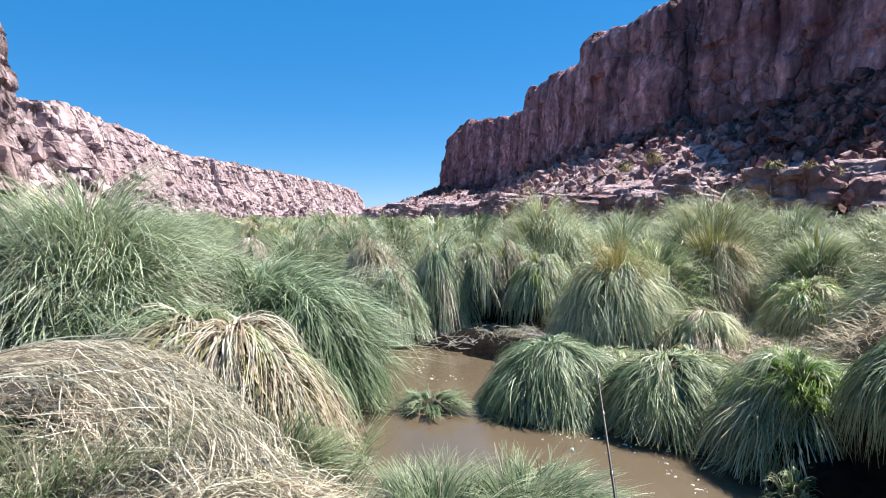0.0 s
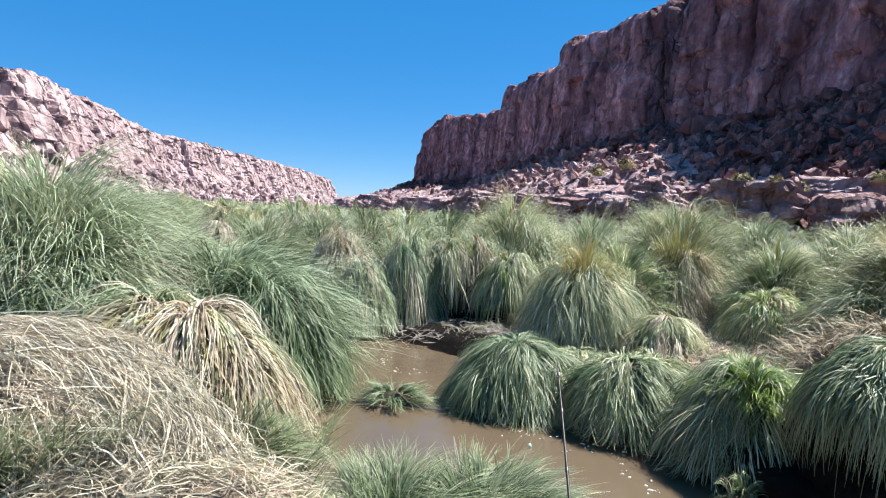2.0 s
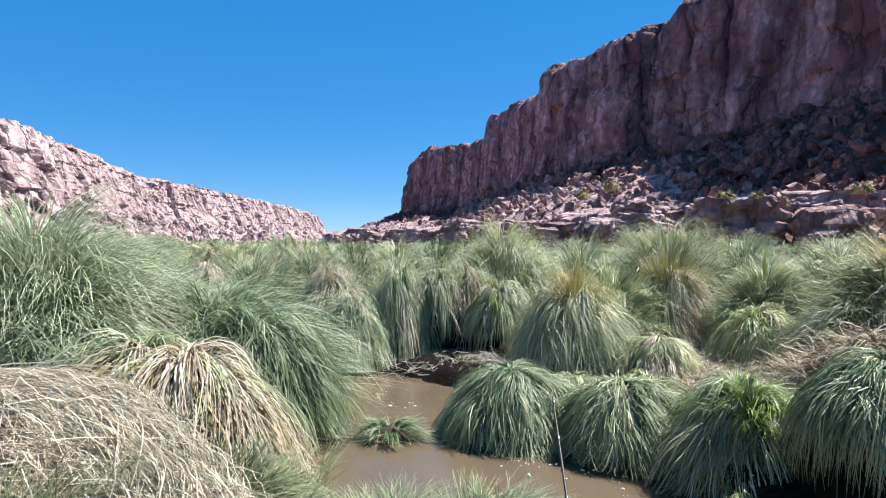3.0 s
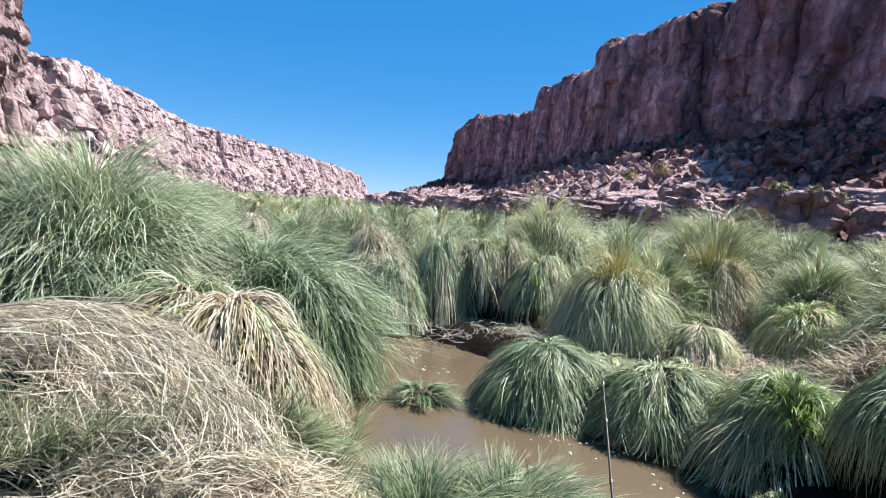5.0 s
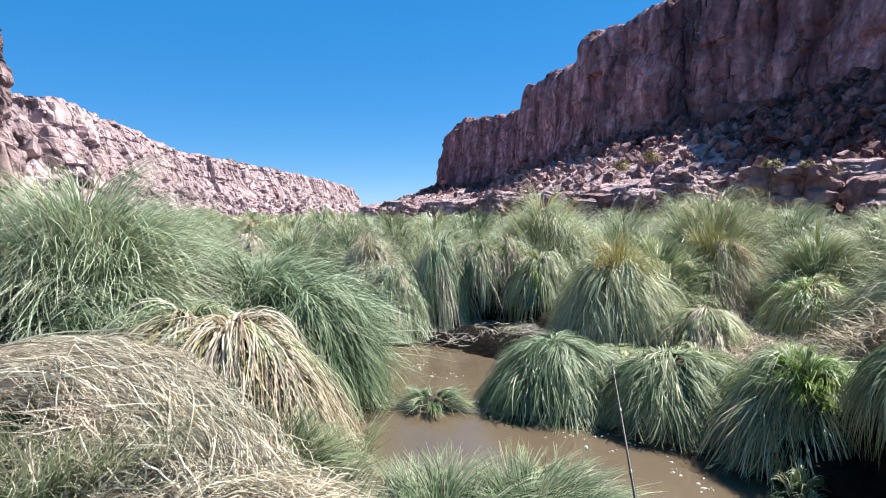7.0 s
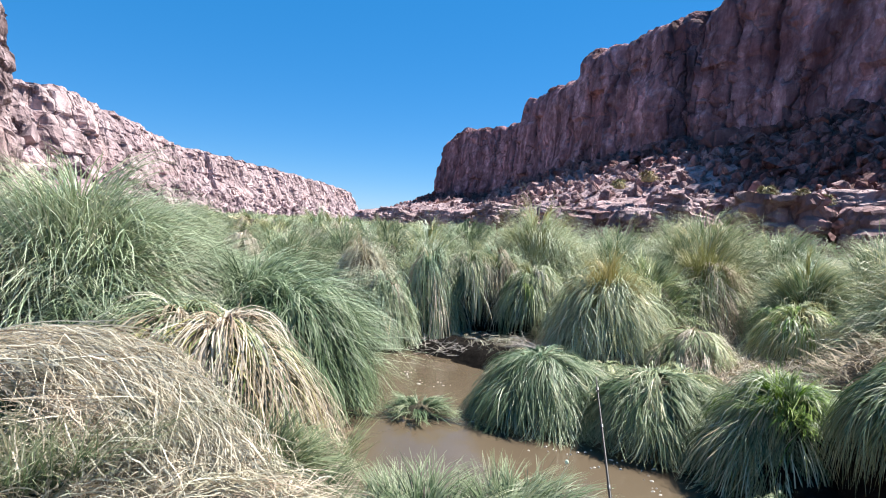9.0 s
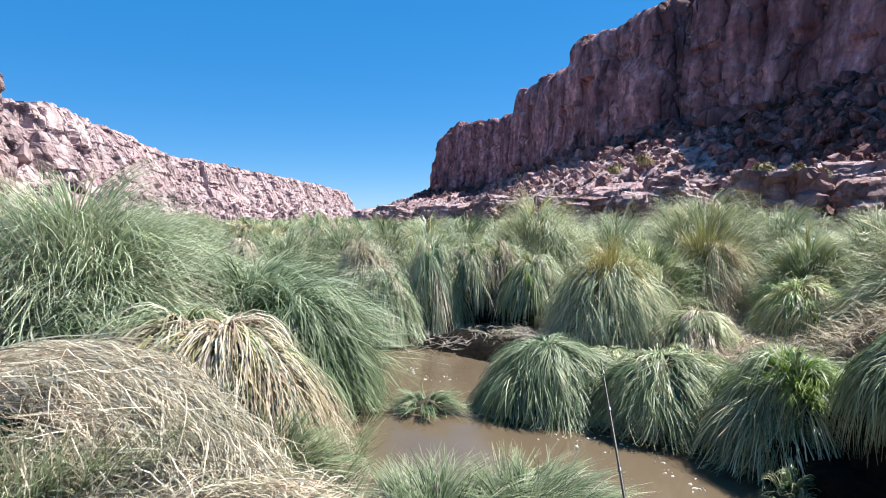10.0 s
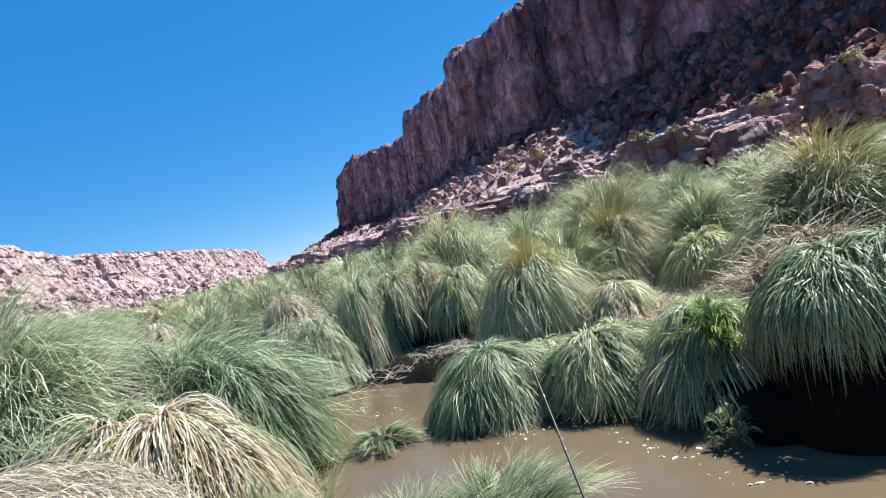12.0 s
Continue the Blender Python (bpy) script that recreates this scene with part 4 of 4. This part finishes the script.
def field():
    """Tussocks over the valley floor, thinning in detail with distance."""
    rng = np.random.default_rng(77)
    kinds = []
    for k, (m1, m2, style) in enumerate(((W, S, "shaggy"), (G, O, "mop"), (O, S, "mop"), (W, Y, "shaggy"), (O, G, "shaggy"), (D, G, "shaggy"))):
        for n, seg, width, far in ((760, 3, 0.0125, 0), (300, 2, 0.021, 1)):
            root = tussock(0, 0, 0.95, 1.4, style, (("green_foliage", m1, int(1.3 * n), width, seg, ()), ("pale_foliage", m2, n // 3, 0.7 * width, seg, ()), ("crown", O if k != 2 else Y, n // 3, width, seg, (("style", "shaggy" if far else "top"), ("lift", 0.8)))),
                           ("pale silver-green grass tussock", "dense green grass tussock", "olive tussock with dry skirt", "green tussock with ochre strands", "olive green grass tussock", "dark green grass tussock")[k], 0, 900 + k, "tussocks over the valley floor", rings=6, spokes=17)
            kinds.append((root, k, far))
    used = set()
    taken = [(x, y, R) for x, y, R, *_ in NEAR]
    placed = 0
    for _ in range(9000):
        if placed >= 230:
            break
        y = 7 + 60 * rng.random() ** 1.6
        x = rng.uniform(-0.80, 0.80) * y * 1.02 + rng.uniform(-2, 2)
        right_edge = 13 - 0.13 * max(0, y - 20)
        if x > right_edge or x < -50 or float(creek_side(x, y)) < 0.7:
            continue
        size = rng.uniform(0.75, 1.2)
        if any(math.hypot(x - a, y - b) < 0.72 * (r + 0.9 * size) for a, b, r in taken):
            continue
        near = y < 17
        pick = [t for t in kinds if t[2] == (0 if near else 1)][rng.choice(6, p=(0.20, 0.26, 0.14, 0.06, 0.20, 0.14) if x < 0.05 * y else (0.28, 0.16, 0.18, 0.18, 0.16, 0.04))]
        m = Matrix.LocRotScale((x, y, float(ground_z(x, y))), Euler((0, 0, rng.uniform(0, 6.28))), None)
        if pick[0].name in used:
            ob = copy_thing(pick[0], m)
        else:
            used.add(pick[0].name)
            ob = pick[0]
            ob.matrix_basis = m
        ob.scale = (size, size, size * rng.uniform(0.85, 1.1))
        taken.append((x, y, 0.95 * size))
        placed += 1
    for root, *_ in kinds:
        if root.name not in used:
            for c in list(root.children):
                bpy.data.objects.remove(c)
            bpy.data.objects.remove(root)
    # the far meadow, past counting
    vs, fs, ts, us, base = [], [], [], [], 0
    for _ in range(600):
        y = 55 + 260 * rng.random() ** 1.5
        lo, hi = -0.75 * y, 6 - 0.13 * (y - 55)
        x = rng.uniform(max(lo, -68), hi)
        v, f, t, u = blade_arrays(rng, 66, rng.uniform(0.9, 1.6), rng.uniform(1.0, 1.6), "shaggy", 0.12, 2)
        vs.append(v + np.array([x, y, 0.25]))
        fs.append(f + base)
        ts.append(t)
        us.append(u)
        base += len(v)
    ob = new("far_meadow", mesh_from("far_meadow", np.concatenate(vs), np.concatenate(fs), M_OLIVE, False, np.concatenate(ts), np.concatenate(us)))
    tagged(ob, "far meadow of pale tussock grass", "grass", kind="stuff")


field()


# ---- rock outcrops and shrubs on the scree ----
def outcrop_mesh(seed, w, d, h, layers, material):
    """A knob of bedrock, split by joints into blocks and ledges."""
    a, q = np.meshgrid(np.linspace(0, 2 * math.pi, 91), np.linspace(0, 1, 36), indexing="ij")
    face = np.clip(q / 0.6, 0, 1)                          # up the flank, then over the top
    over = np.clip((q - 0.6) / 0.4, 0, 1)
    r = (1.0 - 0.22 * face ** 2) * (1 - over)
    ca, sa = np.sign(np.cos(a)) * np.abs(np.cos(a)) ** 0.75, np.sign(np.sin(a)) * np.abs(np.sin(a)) ** 0.75
    z = -0.8 + (h + 0.8) * (face ** 1.1)
    s = a * 0.25 * (w + d)
    push = blocky(s, z * 1.2, seed, 1.1, 0.6, 0.46, 0.45) + blocky(s, z * 1.3, seed + 5, 0.45, 0.28, 0.20, 0.2) + 0.6 * fractal(s / 1.8, z / 1.5, seed + 3, 4)
    grow = 1 + push / (0.35 * (w + d)) * np.minimum(1, 4 * r)
    x, y = 0.5 * w * ca * r * grow, 0.5 * d * sa * r * grow
    z = z + 0.35 * fractal(x / 1.5, y / 1.5, seed + 8, 4) * face + 0.16 * blocky(x * 1.1 + y * 0.3, y, seed + 2, 0.9, 0.9, 0.6, 0.5) * over - 0.12 * x * (seed % 3 - 1)
    verts, faces = np.stack([x, y, z], -1).reshape(-1, 3), grid_faces(91, 36)
    level = faces[:, 0] % 36
    made = []
    for name, lo, hi in (("lower_ledge", 0, 9), ("upper_ledge", 9, 20), ("cap_slab", 20, 36)):
        f = faces[(level >= lo) & (level < hi)]
        used, f = np.unique(f, return_inverse=True)
        made.append((name, mesh_from(name, verts[used], f.reshape(-1, 4), material)))
    return made


for _k, (x, y, z, w, d, h, n, m, label) in enumerate((
        (14.2, 26.4, 0.2, 4.0, 3.0, 3.4, 5, M_TUFF, "dark overhanging bedrock ledge above the grass"),
        (12.8, 31.5, 1.2, 4.6, 2.6, 1.7, 4, M_SLAB, "pale sunlit bedrock slab on the slope"),
        (10.9, 34.5, 0.8, 3.0, 2.4, 2.1, 4, M_SLAB, "pale sunlit bedrock slab on the slope"),
        (9.3, 38.0, 0.2, 3.6, 2.8, 2.7, 5, M_TUFF, "cracked purple-grey bedrock knob"),
        (6.4, 47.0, 0.2, 3.6, 3.0, 2.4, 5, M_TUFF, "cracked purple-grey bedrock knob"),
        (17.5, 24.5, 1.0, 3.8, 3.0, 2.0, 4, M_TUFF, "dark overhanging bedrock ledge above the grass"),
        (16.4, 33.0, 2.2, 4.6, 3.0, 1.6, 4, M_TUFF, "cracked purple-grey bedrock knob"),
        (14.6, 36.0, 2.4, 6.0, 3.6, 1.3, 4, M_SLAB, "pale sunlit bedrock slab on the slope"),
        (12.4, 42.0, 2.2, 6.0, 4.0, 1.5, 4, M_SLAB, "pale sunlit bedrock slab on the slope"),
        (9.6, 50.0, 1.8, 6.5, 4.0, 1.6, 4, M_SLAB, "pale sunlit bedrock slab on the slope"),
        (7.0, 60.0, 1.8, 7.0, 5.0, 1.8, 4, M_SLAB, "pale sunlit bedrock slab on the slope"),
        (4.5, 73.0, 1.4, 8.0, 5.0, 1.9, 4, M_SLAB, "pale sunlit bedrock slab on the slope"),
        (1.0, 92.0, 1.0, 9.0, 6.0, 2.4, 4, M_SLAB, "pale sunlit bedrock slab on the slope"),
        (-6.0, 118.0, 0.6, 11.0, 7.0, 3.0, 4, M_SLAB, "pale sunlit bedrock slab on the slope"),
        (-14.0, 150.0, 0.4, 13.0, 8.0, 3.6, 4, M_SLAB, "pale sunlit bedrock slab on the slope"),
        (19.8, 28.0, 2.8, 5.4, 3.0, 1.2, 4, M_SLAB, "pale sunlit bedrock slab on the slope"),
        (21.0, 22.5, 2.6, 5.0, 3.0, 1.5, 4, M_TUFF, "dark overhanging bedrock ledge above the grass"))):
    ob = new("rock_outcrop")
    for name, me in outcrop_mesh(40 + _k, w, d, h, n, m):
        part(name, me, ob)
    ob.matrix_world = pose(x, y, z, 0, 0, -20 + 37 * (_k % 3))
    tagged(ob, label, "rock outcrop", "outcrops along the scree")


def shrub(x, y, z, r, seed):
    root = new("cushion_shrub")
    root.location = (x, y, z)
    tagged(root, "small golden-grey cushion shrub among rocks", "shrub", "shrubs among the rocks")
    rng = np.random.default_rng(seed)
    part("foliage", blade_mesh("foliage", M_BROWN, rng, 320, r, r * 1.2, "shaggy", 0.03, 3, lift=0.8), root)
    part("dry_foliage", blade_mesh("dry_foliage", M_YELLOW, rng, 260, r, r * 1.2, "shaggy", 0.03, 3, lift=0.8), root)
    q, a = np.meshgrid(np.linspace(0, 1, 7), np.linspace(0, 2 * math.pi, 17), indexing="ij")
    v = np.stack([0.6 * r * np.sin(q * 1.6) * np.cos(a), 0.6 * r * np.sin(q * 1.6) * np.sin(a), 0.85 * r * np.cos(q * 1.6)], -1).reshape(-1, 3)
    part("root_mound", mesh_from("root_mound", v, grid_faces(7, 17), M_CUSHION, True), root)


for _k, (x, y, z, r) in enumerate(((13.5, 26.0, 3.45, 0.34), (15.1, 26.2, 3.45, 0.30), (16.6, 27.0, 3.3, 0.34), (13.6, 26.6, 2.9, 0.30), (18.2, 24.2, 3.7, 0.34),
                                   (13.2, 40.0, 5.0, 0.5), (12.0, 42.0, 4.6, 0.45), (19.8, 21.2, 4.3, 0.35))):
    shrub(x, y, z, 1.35 * r, 60 + _k)


# ---- creek bank ----
def mud_bank(name, x0, y0, rx, ry, h, turn, steep=3, under=0.0):
    q, a = np.meshgrid(np.linspace(0, 1, 16), np.linspace(0, 2 * math.pi, 49), indexing="ij")
    z = h * (1 - q ** steep)
    q = np.where(q > 0.7, q * (1 - under * (q - 0.7) / 0.3), q)          # the foot is washed out
    x = rx * q * np.cos(a) * (1 + 0.15 * fractal(np.cos(a) * 2, np.sin(a) * 2, 8, 3))
    y = ry * q * np.sin(a) * (1 + 0.15 * fractal(np.cos(a) * 2 + 4, np.sin(a) * 2, 8, 3))
    z = z + 0.05 * fractal(x * 6, y * 6, 31, 4) - 0.10
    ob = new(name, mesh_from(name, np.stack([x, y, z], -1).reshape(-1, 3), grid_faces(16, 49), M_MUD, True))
    ob.matrix_world = pose(x0, y0, 0.02, 0, 0, turn)
    tagged(ob, "mud bank, near-black for the shade under the overhanging grass", "mud bank", kind="structure")


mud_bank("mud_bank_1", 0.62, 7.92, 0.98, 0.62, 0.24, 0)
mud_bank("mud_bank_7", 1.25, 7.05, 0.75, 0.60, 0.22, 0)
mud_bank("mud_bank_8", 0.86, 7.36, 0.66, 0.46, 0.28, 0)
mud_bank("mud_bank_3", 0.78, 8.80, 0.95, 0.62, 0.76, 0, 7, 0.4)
# added to fill the black shaded hollow at the near right bank
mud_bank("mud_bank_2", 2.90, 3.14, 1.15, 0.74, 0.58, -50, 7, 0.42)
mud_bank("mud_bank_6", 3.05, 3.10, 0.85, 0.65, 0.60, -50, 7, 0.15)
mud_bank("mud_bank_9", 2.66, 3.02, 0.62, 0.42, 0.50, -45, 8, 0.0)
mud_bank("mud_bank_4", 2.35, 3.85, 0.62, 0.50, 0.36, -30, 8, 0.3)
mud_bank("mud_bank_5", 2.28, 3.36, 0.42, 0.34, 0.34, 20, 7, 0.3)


def twig_mesh(length, r, rng):
    pts, v, f = np.zeros(3), [], []
    d = np.array([1.0, 0, 0])
    for k in range(6):
        t = k / 5
        for c in range(5):
            an = c * 2 * math.pi / 5
            v.append(tuple(pts + (1 - 0.7 * t) * r * np.array([0, math.cos(an), math.sin(an)])))
        d = d + rng.normal(0, 0.18, 3)
        d /= np.linalg.norm(d)
        pts = pts + d * length / 5
    for k in range(5):
        for c in range(5):
            f.append((5 * k + c, 5 * k + (c + 1) % 5, 5 * k + 5 + (c + 1) % 5, 5 * k + 5 + c))
    return mesh_from("twig", v, f, M_STICK, True)


_rng = np.random.default_rng(12)
_twigs = [twig_mesh(_rng.uniform(0.16, 0.34), _rng.uniform(0.0022, 0.0048), _rng) for _ in range(8)]
for _k in range(120):
    x, y = (_rng.normal(0.34, 0.28), _rng.normal(7.55, 0.14)) if _k % 3 else (_rng.normal(1.12, 0.14), _rng.normal(7.15, 0.10))
    ob = new("twig", _twigs[_k % 8])
    ob.matrix_world = pose(x, y, 0.06 + 0.05 * _rng.random() + (0.16 if _k % 3 == 0 else 0.25 * max(0, y - 7.5)), _rng.uniform(0, 360), _rng.uniform(-20, 20), _rng.uniform(0, 360))
    tagged(ob, "bleached dead twig lying on the mud", "twig", "twigs on the mud bank")


def litter(name, x0, y0, rx, ry, n, seed, material, label, width=0.006):
    """Loose dead blades lying on the ground."""
    rng = np.random.default_rng(seed)
    a, r = rng.uniform(0, 2 * math.pi, n), np.sqrt(rng.random(n))
    x, y = x0 + rx * r * np.cos(a), y0 + ry * r * np.sin(a)
    L, h, c = rng.uniform(0.10, 0.34, n), rng.uniform(0, 2 * math.pi, n), rng.normal(0, 0.8, n)
    rise, pts = rng.uniform(0.0, 0.35, n), []
    for k in range(4):
        t = k / 3
        px, py = x + L * t * np.cos(h + c * t), y + L * t * np.sin(h + c * t)
        pts.append(np.stack([px, py, np.maximum(ground_z(px, py), 0.0) + 0.012 + L * rise * math.sin(t * math.pi) + 0.03 * rng.random(n)], -1))
    p = np.stack(pts, 1)
    side = np.stack([-np.sin(h), np.cos(h), rng.normal(0, 0.3, n)], -1)[:, None] * width * np.array([0.8, 1, 0.8, 0.2])[None, :, None]
    v = np.stack([p - side / 2, p + side / 2], 2).reshape(-1, 3)
    s = np.arange(n)[:, None] * 8 + 2 * np.arange(3)[None]
    f = np.stack([s, s + 1, s + 3, s + 2], -1).reshape(-1, 4)
    ob = new(name, mesh_from(name, v, f, material, False, np.tile(np.repeat(np.arange(4) / 3, 2), n), np.repeat(rng.random(n), 8)))
    tagged(ob, label, "grass litter", kind="stuff")


litter("dry_litter", 3.3, 6.4, 0.55, 0.95, 1500, 1, M_BROWN, "dead brown blades lying on the bank path")
litter("dry_litter", 3.3, 6.4, 0.55, 0.95, 1300, 5, M_STRAW, "dead straw lying on the bank path")
litter("dry_litter", -1.5, 2.2, 1.8, 0.9, 5000, 2, M_STRAW, "dead straw lying on the near bank")
litter("dry_litter", 0.3, 8.6, 2.2, 0.8, 1200, 3, M_STRAW, "dead straw lying under the tussocks")
litter("dry_litter", 2.2, 8.4, 2.4, 1.6, 2500, 4, M_STRAW, "dead straw lying under the tussocks")


def swath(name, guide, n, spread, length, width, seed, material, label):
    """Laid straw: strands that follow a bent guide line, each for a stretch of it."""
    rng = np.random.default_rng(seed)
    g = np.array(guide, float)
    u = np.linspace(0, 1, len(g))
    fine = np.linspace(0, 1, 60)
    c = np.stack([np.interp(fine, u, g[:, k]) for k in range(3)], 1)
    for _ in range(25):
        c[1:-1] = (c[:-2] + 2 * c[1:-1] + c[2:]) / 4
    d = np.gradient(c, axis=0)
    d /= np.linalg.norm(d, axis=1, keepdims=True)
    across = np.cross(d, np.array([0, 0, 1.0]))
    across /= np.linalg.norm(across, axis=1, keepdims=True)
    over = np.cross(across, d)
    wisp = rng.integers(0, max(6, n // 9), n)              # strands lie in wisps
    of = lambda a: a[wisp]
    s0 = np.clip(of(rng.uniform(0, 0.95, n)) + rng.normal(0, 0.04, n), 0, 0.97)
    ln = length * rng.uniform(0.5, 1.3, n)
    o0 = of(rng.normal(0, 1, n)) + rng.normal(0, 0.22, n)
    o1 = of(rng.normal(0, 0.34, n)) + rng.normal(0, 0.14, n) + np.where(rng.random(n) < 0.14, np.clip(rng.normal(0, 1.2, n), -1.6, 1.6), 0)
    h0 = rng.normal(0, 0.4, n)
    seg, pts = 6, []
    for k in range(seg + 1):
        t = k / seg
        s = np.clip(s0 + ln * t, 0, 1)
        at = s * 59
        i = np.minimum(at.astype(int), 58)
        f = (at - i)[:, None]
        mixd = lambda a: a[i] * (1 - f) + a[i + 1] * f
        off = (o0 + o1 * (t - 0.5) * 2 + 0.12 * np.sin(5 * t + 9 * o0)) * spread
        lift = (h0 + 0.5 * np.sin(t * math.pi) * rng.random(n)) * spread * 0.6
        past = np.clip(s0 + ln * t - 1, 0, 1)[:, None] * d[-1] * 0.5
        pts.append(mixd(c) + mixd(across) * off[:, None] + mixd(over) * lift[:, None] + past)
    p = np.stack(pts, 1)
    p[..., 2] = np.maximum(p[..., 2], 0.03)
    side = rng.normal(0, 1, (n, 3))
    side /= np.linalg.norm(side, axis=1, keepdims=True)
    half = side[:, None] * (width * rng.uniform(0.6, 1.3, n))[:, None, None] * np.array([0.7, 1, 1, 1, 0.9, 0.7, 0.25])[None, :, None] / 2
    v = np.stack([p - half, p + half], 2).reshape(-1, 3)
    st = np.arange(n)[:, None] * (2 * seg + 2) + 2 * np.arange(seg)[None]
    f = np.stack([st, st + 1, st + 3, st + 2], -1).reshape(-1, 4)
    ob = new(name, mesh_from(name, v, f, material, False, np.tile(np.repeat(np.arange(seg + 1) / seg, 2), n), np.repeat(rng.random(n), 2 * seg + 2)))
    tagged(ob, label, "dry straw", kind="stuff")


swath("straw_swath", ((-2.76, 3.5, 0.70), (-2.19, 3.35, 0.82), (-1.78, 3.2, 0.87), (-1.46, 3.05, 0.80), (-1.22, 2.95, 0.65), (-1.02, 2.85, 0.48), (-0.92, 2.75, 0.34)), 6200, 0.135, 0.20, 0.0056, 1, M_STRAW, "bleached straw laid over in a swath")
swath("straw_swath", ((-2.60, 3.15, 0.66), (-2.05, 3.05, 0.74), (-1.70, 2.93, 0.77), (-1.44, 2.82, 0.68), (-1.26, 2.72, 0.51), (-1.16, 2.64, 0.34)), 3600, 0.125, 0.20, 0.0054, 5, M_STRAW, "bleached straw laid over in a swath")
swath("straw_swath", ((-2.11, 2.75, 0.46), (-1.87, 2.82, 0.56), (-1.66, 2.86, 0.64), (-1.45, 2.84, 0.64), (-1.25, 2.74, 0.52), (-1.10, 2.62, 0.36)), 800, 0.08, 0.26, 0.0054, 2, M_STRAW, "bleached straw laid over in a swath")
swath("straw_swath", ((-1.56, 2.85, 0.68), (-1.45, 2.75, 0.58), (-1.31, 2.62, 0.47), (-1.21, 2.5, 0.38)), 800, 0.16, 0.27, 0.0052, 3, M_STRAW, "bleached straw laid over in a swath")
swath("straw_swath", ((-1.52, 2.4, 0.43), (-1.24, 2.55, 0.46), (-0.96, 2.75, 0.43), (-0.69, 2.85, 0.37), (-0.5, 2.85, 0.27)), 300, 0.11, 0.26, 0.0055, 4, M_STRAW, "bleached straw laid over in a swath")


def foam():
    rng = np.random.default_rng(31)
    for k in range(96):
        cx, cy, sx, sy = ((-0.21, 6.55, 0.10, 0.12), (-0.03, 6.2, 0.14, 0.06), (0.42, 5.04, 0.05, 0.05), (0.98, 4.5, 0.14, 0.04), (1.30, 4.25, 0.10, 0.06), (1.46, 3.95, 0.04, 0.14),
                          (1.52, 3.6, 0.03, 0.14), (1.58, 3.2, 0.03, 0.16), (1.80, 2.85, 0.10, 0.12), (1.78, 3.32, 0.05, 0.07))[k % 10]
        x, y = cx + sx * rng.normal(), cy + sy * rng.normal()
        n, r = 9, rng.lognormal(-5.75, 0.4)
        a = np.linspace(0, 2 * math.pi, n, endpoint=False)
        rr = r * rng.uniform(0.6, 1.4, n)
        e = rng.uniform(1.2, 4.0)
        ring = np.stack([rr * e * np.cos(a), rr * np.sin(a), 0 * a], -1)
        v = np.concatenate([ring, ring * 0.6 + np.array([0, 0, 0.006]), [[0, 0, 0.008]]])
        f = []
        for i in range(n):
            m = (i + 1) % n
            f += [(i, m, n + m), (i, n + m, n + i), (n + i, n + m, 2 * n)]
        ob = new("foam_patch", mesh_from("foam_patch", v, f, M_FOAM, True))
        ob.matrix_world = pose(x, y, 0.002, 0, 0, rng.uniform(-40, 40))
        tagged(ob, "small white foam patch on brown water", "foam", "foam on the creek")


foam()


# ---- fishing rod ----
def tube(points, radii, sides, material, name):
    p, v, f = [Vector(q) for q in points], [], []
    for k, q in enumerate(p):
        d = (p[min(k + 1, len(p) - 1)] - p[max(k - 1, 0)]).normalized()
        s = d.cross(Vector((0, 0, 1))).normalized()
        u = s.cross(d)
        for c in range(sides):
            an = 2 * math.pi * c / sides
            v.append(tuple(q + radii[k] * (math.cos(an) * s + math.sin(an) * u)))
    for k in range(len(p) - 1):
        for c in range(sides):
            f.append((sides * k + c, sides * k + (c + 1) % sides, sides * (k + 1) + (c + 1) % sides, sides * (k + 1) + c))
    return mesh_from(name, v, f, material, True)


ROD_LOW, ROD_TIP = Vector((0.415, 1.483, 0.916)), Vector((0.450, 1.840, 1.167))


def fishing_rod():
    root = new("fishing_rod")
    way = ROD_TIP - ROD_LOW
    butt = ROD_LOW - way * ((ROD_LOW.z - 0.12) / way.z)
    root.location = butt
    tagged(root, "black fishing rod planted in the bank", "fishing rod")
    way = ROD_TIP - butt
    at = lambda t: way * t
    part("blank", tube([at(t) for t in (0, 0.5, 0.76, 0.88, 0.95, 1.0)], [0.008, 0.0065, 0.0042, 0.0030, 0.0022, 0.0016], 10, M_ROD, "blank"), root)
    part("grip", tube([at(t) for t in (0.02, 0.03, 0.24, 0.25)], [0.009, 0.014, 0.014, 0.009], 12, M_CORK, "grip"), root, "cork grip")
    for t in (0.62, 0.80, 0.90, 0.97):
        part("line_guide", tube([at(t), at(t + 0.003), at(t + 0.006)], [0.0048, 0.0052, 0.0048], 10, M_METAL, "line_guide"), root, "dark metal ring")
    drop = [at(1.0) + Vector((-0.02 * k, 0.012 * k, -0.09 * k)) for k in range(11)]
    line = part("line", tube(drop, [0.0005] * len(drop), 5, M_LINE, "line"), root, "pale green fishing line")
    bm = bmesh.new()
    bmesh.ops.create_icosphere(bm, subdivisions=2, radius=0.006, matrix=Matrix.Translation(drop[3]) @ Matrix.Diagonal((1, 1, 1.3, 1)))
    bead = bpy.data.meshes.new("line_bead")
    bm.to_mesh(bead)
    bm.free()
    bead.materials.append(M_LINE)
    part("line_bead", bead, line, "small pale green bead")


fishing_rod()
